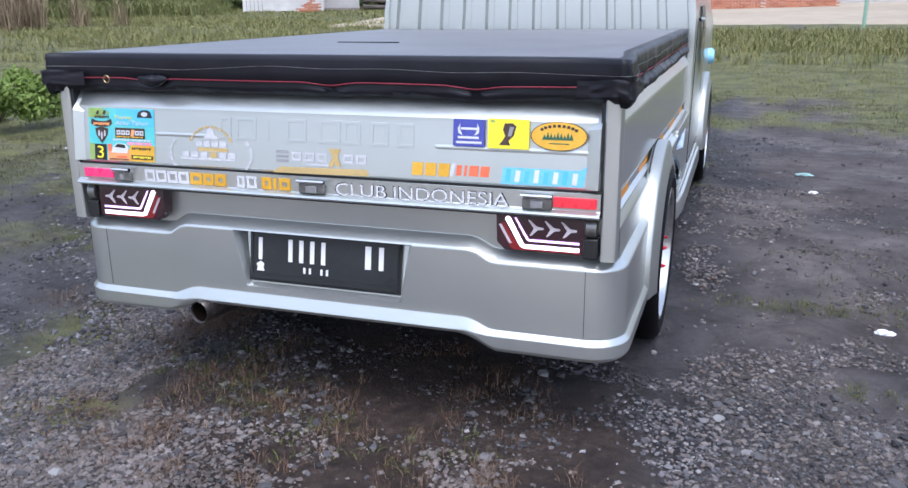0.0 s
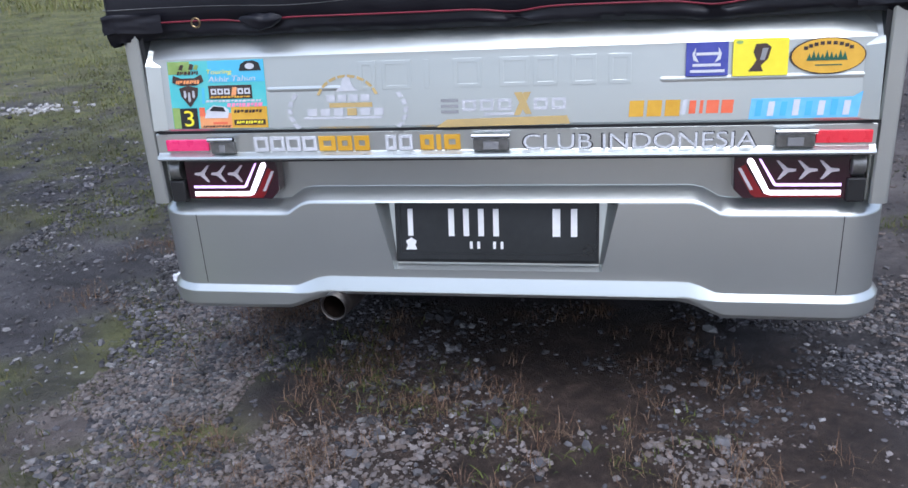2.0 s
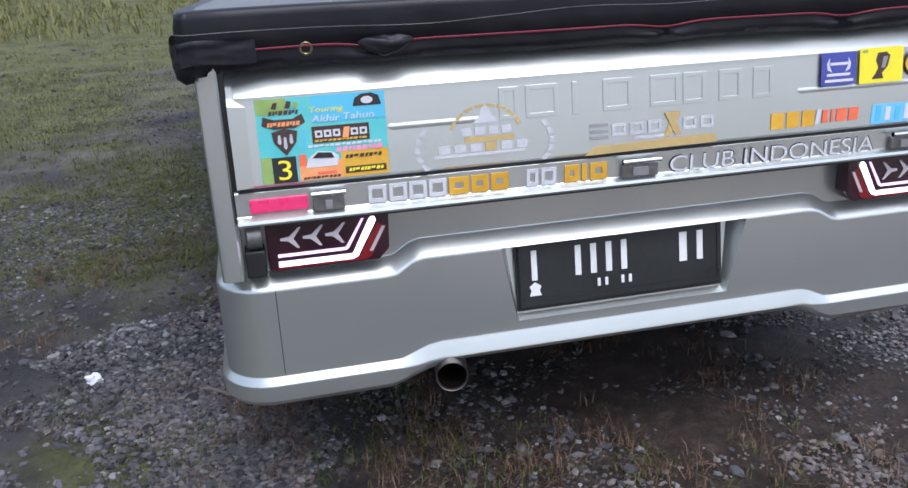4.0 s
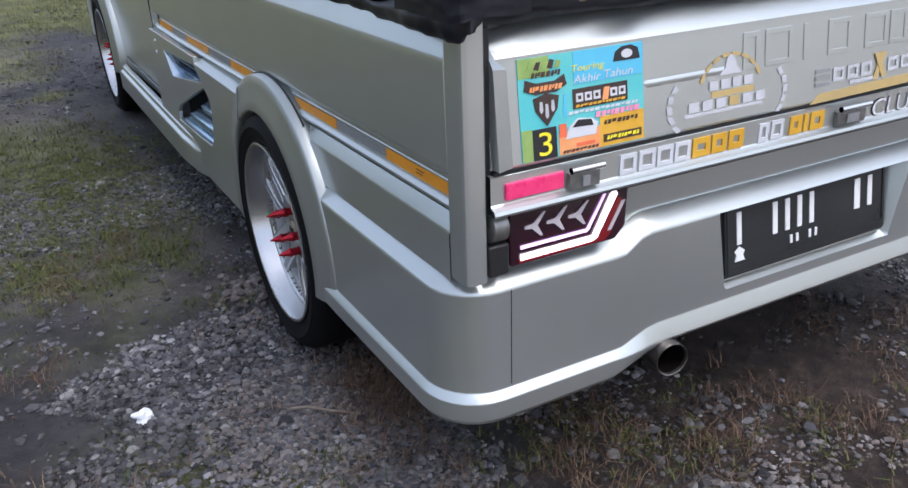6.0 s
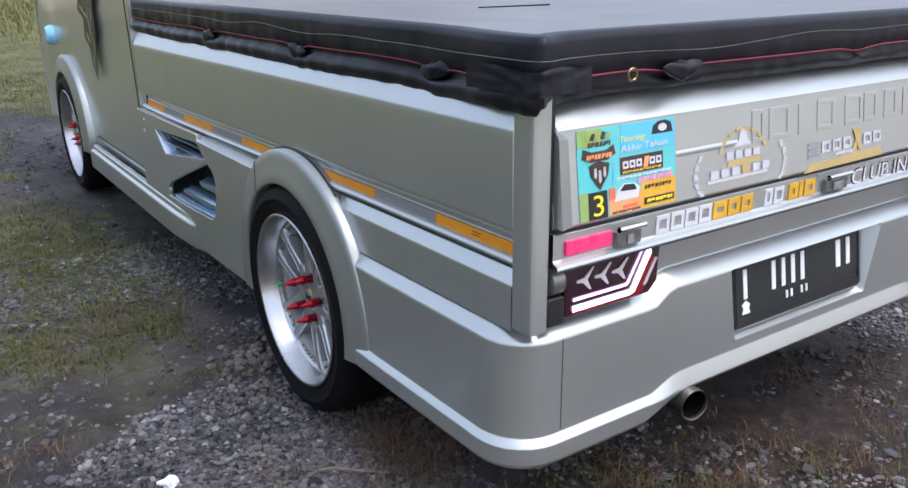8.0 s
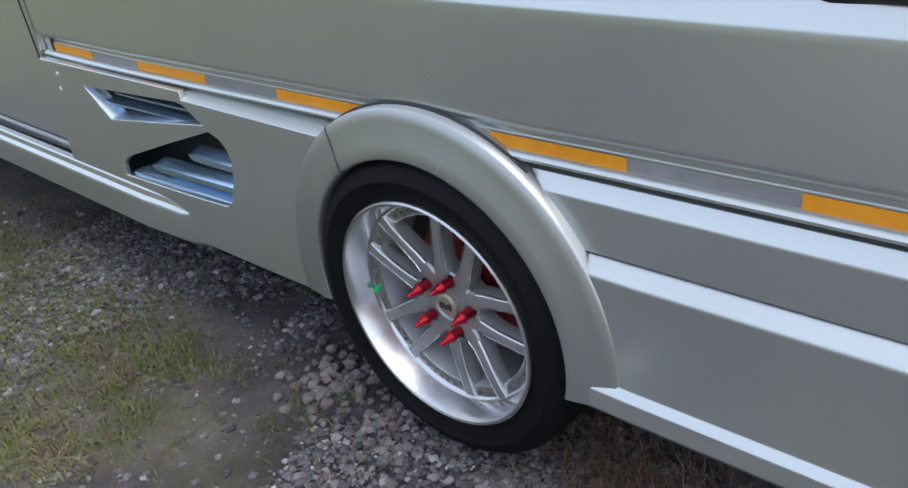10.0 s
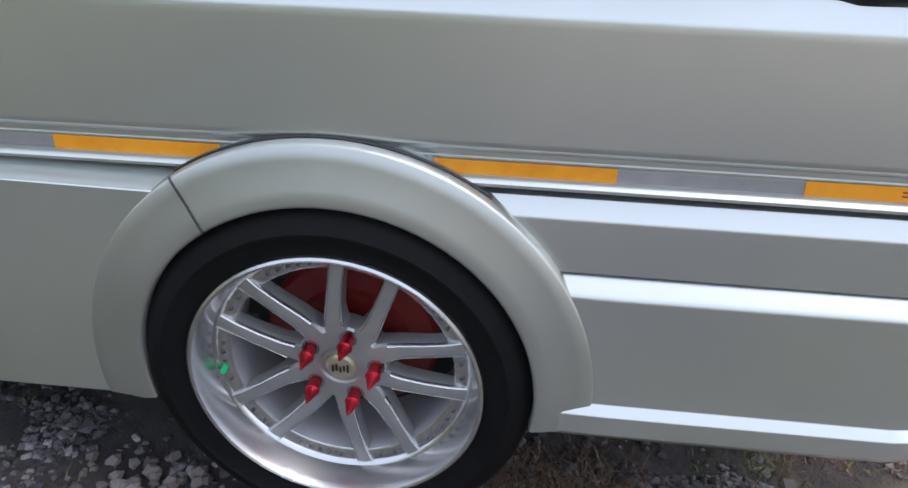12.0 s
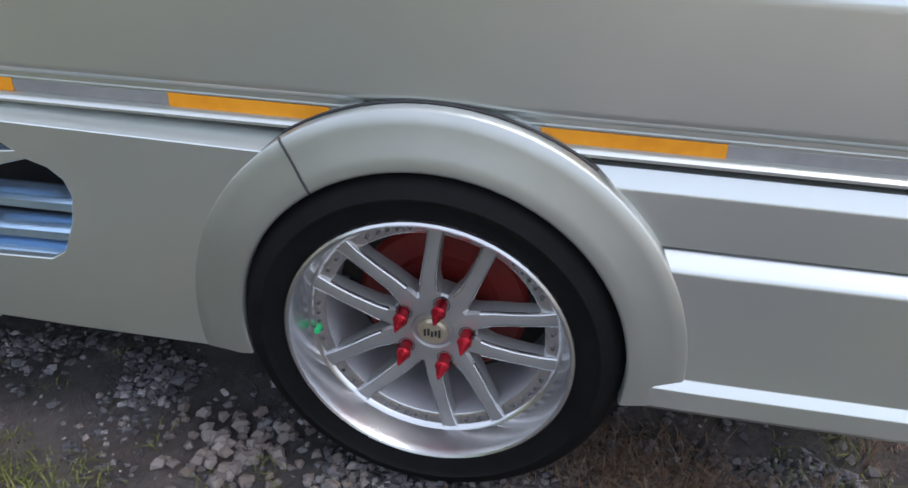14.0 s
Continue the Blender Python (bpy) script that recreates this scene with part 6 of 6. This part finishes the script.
for cx, cy, a, b, k in ((-1.30, 2.65, 0.32, 0.35, 5200), (-1.08, 2.10, 0.16, 0.20, 2400), (-1.60, 2.00, 0.24, 0.28, 3400), (-1.35, 1.45, 0.10, 0.10, 900), (-1.75, 1.30, 0.18, 0.20, 1800), (-2.2, 3.2, 0.5, 0.5, 2600), (1.30, 1.11, 0.16, 0.05, 700), (1.36, 0.44, 0.04, 0.03, 120), (-0.78, 1.70, 0.06, 0.08, 160), (-0.90, 1.30, 0.05, 0.06, 100), (-0.90, 1.00, 0.05, 0.05, 110), (-0.50, 0.10, 0.10, 0.08, 500), (-0.28, -0.08, 0.12, 0.07, 350), (-0.02, -0.25, 0.10, 0.06, 160), (0.30, -0.20, 0.10, 0.07, 120), (-1.05, 1.75, 0.14, 0.16, 2600), (-1.45, 1.70, 0.25, 0.20, 2600), (-1.20, 1.35, 0.12, 0.10, 900), (-1.0, 2.4, 0.12, 0.3, 2200), (-0.98, 1.45, 0.10, 0.08, 700)):
    roots = rng.normal(size=(max(k // 9, 6), 2)) * np.array([a, b]) + np.array([cx, cy])
    wx.append(tufts(roots, k, 0.014))
blades("weeds", np.concatenate(wx), 0.024, 0.0016, MOSSY, "low yellow-green weeds in small tufts", 1.5)
field = tufts(patch(26000, -13, 9, 3.0, 19, lambda x, y: grassy(x, y) * (0.3 + 0.7 * smooth01(n2(x, y, 0.8, 61), -0.3, 0.3)) if math.hypot(x - 0.6, y + 1.5) > 5.5 and abs(x) > 0.9 or y > 5 else 0.0), 92000, 0.05)
blades("grass_field", field, 0.050, 0.0030, GREEN, "low green grass field", 1.2)
far = tufts(np.concatenate([patch(9000, -24, -1.5, 10, 24, lambda x, y: 0.3 + 0.7 * smooth01(n2(x, y, 0.3, 62), -0.3, 0.3)), patch(5000, -1.5, 12, 12.5, 20.5, lambda x, y: 1.0 if y > 14.5 else 0.35)]), 46000, 0.12)
back = tufts(patch(7000, -40, -3.0, 16, 38, lambda x, y: 1.0 if math.hypot(x, y) > 23 and x < -6 else 0.0), 26000, 0.2)
blades("far_grass", back, 0.09, 0.02, GREEN, "low grass at the far side of the field", 1.2)
blades("tall_grass", far, 0.16, 0.011, GREEN + ((0.17, 0.16, 0.06),), "taller green grass further off", 0.9)
sa = rng.uniform(radians(124.5), radians(160), 420)
sr = rng.uniform(31, 40.5, 420)
scrub = tufts(np.stack([sr * np.cos(sa), sr * np.sin(sa)], -1), 22000, 0.28)
blades("scrub_grass", scrub, 0.60, 0.018, ((0.13, 0.15, 0.045), (0.18, 0.185, 0.065), (0.10, 0.125, 0.038), (0.22, 0.20, 0.09)), "tall rank grass and scrub before the trees", 1.1)
reeds = tufts(rng.normal(size=(40, 2)) * np.array([1.0, 1.0]) + np.array([-19.6, 17.6]), 1800, 0.14)
blades("dry_reeds", reeds, 1.25, 0.014, ((0.20, 0.15, 0.09), (0.28, 0.22, 0.14), (0.14, 0.10, 0.06)), "tall dry pale brown reeds in the field", 0.8)


# ---- leaves, bushes and woods ----
def leaf_cloud(name, centres, radii, n, size, colours, parent=None, label="", category="", kind="", squash=0.8):
    idx = rng.integers(0, len(centres), n)
    d = rng.normal(size=(n, 3))
    d /= np.linalg.norm(d, axis=1)[:, None]
    r = radii[idx] * rng.uniform(0.35, 1.05, n) ** 0.6
    p = centres[idx] + d * r[:, None] * np.array([1, 1, squash])
    a = rng.normal(size=(n, 3))
    a /= np.linalg.norm(a, axis=1)[:, None]
    b = np.cross(a, rng.normal(size=(n, 3)))
    b /= np.linalg.norm(b, axis=1)[:, None]
    s = (size * rng.uniform(0.6, 1.4, n))[:, None]
    v = np.stack([p - a * s, p + b * s * 0.45, p + a * s, p - b * s * 0.45], 1)
    v[..., 2] = np.maximum(v[..., 2], 0.0)
    f = (np.arange(n)[:, None] * 4 + np.array([[0, 1, 2, 3]])).tolist()
    me = bpy.data.meshes.new(name)
    me.from_pydata(v.reshape(-1, 3).tolist(), [], f)
    me.materials.append(varied(name, colours, 0.6, 0.3))
    ob = new(name, me)
    if parent:
        attach(ob, parent)
    return tagged(ob, label, category, kind=kind)


bark = surface("bark", (0.05, 0.035, 0.025), (0.10, 0.075, 0.05), 30, 0.9, 0, 0.01, 40)


def bush(x, y, w, h, n, leaf, colours, label):
    t = thing("bush", (x, y, 0), label, "bush")
    bm = bmesh.new()
    for k in range(9):
        a = 2 * math.pi * k / 9
        tube([(x, y, 0.0), (x + 0.3 * w * math.cos(a), y + 0.3 * w * math.sin(a), 0.45 * h), (x + 0.6 * w * math.cos(a), y + 0.6 * w * math.sin(a), 0.8 * h)], 0.008, bm, 5)
    part("stem", bm, bark, t)
    c = np.stack([x + rng.uniform(-w, w, 14), y + rng.uniform(-w, w, 14), rng.uniform(0.02 * h, 0.72 * h, 14)], -1)
    leaf_cloud("leaves", c, np.full(14, 0.30 * max(w, h)), n, leaf, colours, t)


LEAF = ((0.11, 0.17, 0.03), (0.16, 0.23, 0.045), (0.22, 0.29, 0.07), (0.13, 0.19, 0.04))
DARK = ((0.030, 0.048, 0.018), (0.060, 0.088, 0.028), (0.095, 0.130, 0.042), (0.15, 0.18, 0.060))
bush(-5.55, 3.95, 0.5, 0.52, 5200, 0.030, LEAF, "leafy bright green bush at the edge of the field")
bush(-7.6, 5.4, 0.6, 0.55, 3000, 0.035, LEAF, "leafy green bush in the grass")

# 175-215 and 340-360 degrees: unseen trees, added to darken the paint's reflections
ang = np.concatenate([rng.uniform(radians(118), radians(175), 150), rng.uniform(radians(175), radians(215), 180), rng.uniform(radians(340), radians(360), 80), rng.uniform(radians(70), radians(118), 90), rng.uniform(radians(108), radians(150), 260)])
rad = np.concatenate([rng.uniform(41, 60, 150), rng.uniform(24, 46, 260), rng.uniform(62, 80, 90), rng.uniform(40, 46, 260)])
low = np.where(np.degrees(ang) > 175, 0.18, np.where(np.degrees(ang) < 108, 0.35, 1.0))
low[500:] = 0.5
wc = np.stack([rad * np.cos(ang), rad * np.sin(ang), rng.uniform(1.2, 9.5, 760) * low], -1)
leaf_cloud("far_woods", wc, rng.uniform(1.6, 3.2, 760) * (0.4 + 0.6 * low), 285000, 0.168, DARK, label="dark green trees and scrub, with unseen ones added to darken reflections", category="trees", kind="stuff", squash=0.9)
tb = bmesh.new()
for k in range(0, 500, 6):
    tube([(wc[k][0], wc[k][1], 0), (wc[k][0] + 0.2, wc[k][1], wc[k][2] + 1.5)], 0.16, tb, 6)
tagged(new("far_trunks", finish("far_trunks", tb, bark, 40)), "dark tree trunks among the far woods", "trees", kind="stuff")

# ---- shed, brick stack and wall far off ----
lime = surface("limewashed_wall", (0.50, 0.49, 0.47), (0.66, 0.65, 0.62), 3, 0.85, 0, 0.01, 12)
grey_wall = surface("pale_grey_render", (0.40, 0.385, 0.37), (0.50, 0.485, 0.47), 3, 0.85)
brick_mat = varied("fired_brick", ((0.30, 0.10, 0.05), (0.40, 0.15, 0.08), (0.48, 0.20, 0.11), (0.34, 0.12, 0.07)), 0.9)
sand_mat = surface("pale_sand", (0.30, 0.25, 0.18), (0.40, 0.34, 0.25), 2, 0.95, 0, 0.05, 6)
tin = surface("rusty_tin", (0.20, 0.17, 0.15), (0.34, 0.30, 0.27), 8, 0.6, 0.4)

timber = surface("weathered_timber", (0.06, 0.05, 0.045), (0.13, 0.11, 0.09), 20, 0.9)
SX, SY = -19.0, 29.2
SZ = height(SX, SY) - 0.03
shed_m = Matrix.Translation((SX, SY, SZ)) @ Matrix.Rotation(radians(30), 4, "Z")
shed = thing("shed", (SX, SY, SZ), "whitewashed toilet shed with a board wall and a lettered front", "shed")


def moved(bm):
    bmesh.ops.transform(bm, matrix=shed_m, verts=bm.verts)
    return bm


part("front_wall", moved(box(bmesh.new(), 0.95, 3.0, -0.06, 0.06, -0.2, 1.80)), lime, shed)
part("corner_pier", moved(box(bmesh.new(), 3.0, 3.35, -0.08, 0.10, -0.2, 2.5)), lime, shed)
for k, px_ in enumerate((0.9, 1.75)):
    part("roof_post", moved(tube([(px_, 0.0, 1.6), (px_, 0.0, 2.5)], 0.04, sides=8)), lime, shed)
for k in range(6):
    part("wall_board", moved(box(bmesh.new(), 0.16 * k, 0.16 * k + 0.145, -0.05 + 0.03 * (k % 2), 0.0 + 0.03 * (k % 2), -0.2, 1.84 - 0.05 * (k % 3))), lime, shed)
part("side_wall", moved(box(bmesh.new(), 3.2, 4.9, 0.5, 0.6, 0.15, 2.3)), grey_wall, shed)
part("base_wall", moved(box(bmesh.new(), 3.2, 4.9, 0.52, 0.64, -0.2, 0.15)), tin, shed)
part("return_wall", moved(box(bmesh.new(), 3.1, 3.2, 0.06, 2.4, -0.2, 2.4)), lime, shed)
part("back_wall", moved(box(bmesh.new(), 0.0, 4.9, 2.4, 2.5, -0.2, 2.4)), timber, shed)
part("roof", moved(box(bmesh.new(), -0.3, 5.2, -0.35, 2.8, 2.5, 2.57)), tin, shed)
for r in range(2):
    for k in range(7):
        part("vent_block", moved(box(bmesh.new(), 1.02 + 0.30 * k, 1.22 + 0.30 * k, -0.08, -0.06, 1.18 + 0.30 * r, 1.40 + 0.30 * r)), tin, shed, "dark opening of a vent block", 0)
part("lettering", word_mesh("Toilet", 0.34, 1.25, lambda u, v, d: shed_m @ Vector((1.15 + u, -0.066 - d, 0.62 + v)), 0.004), trim_dark, shed, "hand-painted black letters", 0)
logs = thing("timber_pile", shed_m @ Vector((5.4, 0.6, 0)), "pile of dark weathered timber beside the shed", "timber")
for k in range(7):
    a = 0.2 * k
    part("log", moved(tube([(5.0 + 0.02 * k, 0.2 + a * 0.4, 0.2 + 0.25 * k), (6.2 - 0.1 * k, 0.5 + a * 0.3, 0.15 + 0.27 * k)], 0.09, sides=8)), timber, logs)
for k in range(4):
    part("post", moved(tube([(6.6 + 0.5 * k, 1.0, -0.2), (6.62 + 0.5 * k, 1.0, 2.6)], 0.05, sides=8)), timber, logs)


def brick_heap(name, origin, turn, rows_, label):
    t = thing(name, origin, label, "bricks")
    m = Matrix.Translation(origin) @ Matrix.Rotation(radians(turn), 4, "Z")
    bm = bmesh.new()
    for i, j, k in rows_:
        o = 0.12 if k % 2 else 0.0
        box(bm, i * 0.235 + o, i * 0.235 + o + 0.222, j * 0.12, j * 0.12 + 0.11, k * 0.062, k * 0.062 + 0.056)
    bmesh.ops.transform(bm, matrix=m, verts=bm.verts)
    part("bricks", bm, brick_mat, t, smooth=0)


def on_ground(x, y, d=0.0):
    return (x, y, height(x, y) + d)


brick_heap("brick_heap", tuple(shed_m @ Vector((2.15, -1.0, -0.03))), 30, [(i, j, k) for i in range(4) for j in range(4) for k in range(9 - 3 * abs(i - 2) - j)], "small heap of red bricks by the shed")
brick_heap("brick_stack", on_ground(-0.9, 33.0), 0, [(i, j, k) for i in range(10) for j in range(2) for k in range(20 if i % 3 else 16)], "stack of red bricks in front of the far wall")
brick_heap("low_brick_wall", on_ground(1.5, 33.0), 0, [(i, j, k) for i in range(11) for j in range(1) for k in range(9)], "low unfinished red brick wall")
rows = []
for j in range(14):
    rad_ = 23.0 + 1.1 * j
    rows.append([(x, math.sqrt(max(rad_ * rad_ - x * x, 4.0)), 0.0) for x in np.arange(-11.0, 16.0, 0.9)])
rows = [[(x, y, height(x, y) + (0.05 if j else -0.10) + 0.04 * n2(x, y, 0.5, 3)) for x, y, _ in r] for j, r in enumerate(rows)]
tagged(new("sand_strip", finish("sand_strip", loft(rows), sand_mat, 60)), "pale sand strip beyond the grass", "sand", kind="structure")
tagged(new("wall_far", finish("wall_far", box(bmesh.new(), -4.0, 30.0, 36.5, 36.7, 0.5, 4.5), grey_wall, 0)), "pale rendered wall beyond the sand", "wall", kind="structure")
tagged(new("wall_brick", finish("wall_brick", box(bmesh.new(), -12.5, -4.0, 36.2, 36.4, 0.5, 2.0), surface("rough_brickwork", (0.34, 0.17, 0.10), (0.46, 0.26, 0.17), 12, 0.9), 0)), "low rough orange brick wall", "wall", kind="structure")
for px_, py_ in ((3.75, 21.6), (-10.8, 27.0)):
    pole = thing("pole", on_ground(px_, py_), "thin pale green upright pole in the grass", "pole")
    part("shaft", tube([on_ground(px_, py_, -0.1), on_ground(px_, py_, 3.2)], 0.045, sides=10), surface("green_paint", (0.22, 0.38, 0.28), (0.30, 0.45, 0.34), 20, 0.5), pole)

gate_far = thing("far_gate", on_ground(8.7, 36.2), "teal painted metal gate by the far wall", "gate")
teal = surface("teal_paint", (0.05, 0.26, 0.23), (0.08, 0.34, 0.30), 20, 0.5)
g0 = height(8.7, 36.2)
part("gate_post", box(bmesh.new(), 8.30, 8.42, 36.10, 36.22, g0 - 0.2, g0 + 2.2), teal, gate_far)
for k in range(6):
    part("gate_board", box(bmesh.new(), 8.46 + 0.20 * k, 8.63 + 0.20 * k, 36.13, 36.17, g0 + 0.08, g0 + 1.9), teal, gate_far)
for z in (0.35, 1.6):
    part("gate_rail", box(bmesh.new(), 8.42, 9.66, 36.17, 36.22, g0 + z, g0 + z + 0.08), teal, gate_far)

# ---- litter on the ground ----
paper = surface("crumpled_paper", (0.62, 0.63, 0.66), (0.78, 0.79, 0.82), 60, 0.8, 0, 0.004, 90)


def crumple(name, x, y, a, b, h, material, label, category, seed):
    bm = bmesh.new()
    bmesh.ops.create_icosphere(bm, subdivisions=3, radius=1.0)
    z0 = height(x, y)
    for v in bm.verts:
        v.co *= 1 + 0.55 * noise.noise(v.co * 1.6 + Vector((seed, 0, 0))) + 0.2 * noise.noise(v.co * 4 + Vector((0, seed, 0)))
        v.co = Vector((x + v.co.x * a, y + v.co.y * b, z0 + max(v.co.z, -0.35) * h + 0.35 * h))
    tagged(new(name, finish(name, bm, material, 25)), label, category)


crumple("crumpled_paper", -1.179, 0.560, 0.023, 0.017, 0.016, paper, "small crumpled white paper on the gravel", "litter", 3)
crumple("plastic_scrap", 1.395, 3.70, 0.045, 0.020, 0.010, surface("pale_green_plastic", (0.30, 0.48, 0.46), (0.40, 0.58, 0.56), 60, 0.5), "flattened pale green plastic scrap", "litter", 7)
crumple("plastic_scrap", 1.41, 3.15, 0.025, 0.014, 0.010, paper, "small pale plastic scrap", "litter", 5)
crumple("plastic_scrap", 1.486, 0.945, 0.032, 0.018, 0.010, paper, "flattened pale plastic scrap", "litter", 9)
tw = tube([(-0.903, 0.404, 0.014), (-0.872, 0.384, 0.019), (-0.835, 0.350, 0.016), (-0.784, 0.312, 0.012)], 0.0032, sides=6)
tagged(new("twig", finish("twig", tw, surface("dry_wood", (0.15, 0.12, 0.09), (0.25, 0.20, 0.15), 60, 0.85), 40)), "dry broken twig lying on the gravel", "twig")
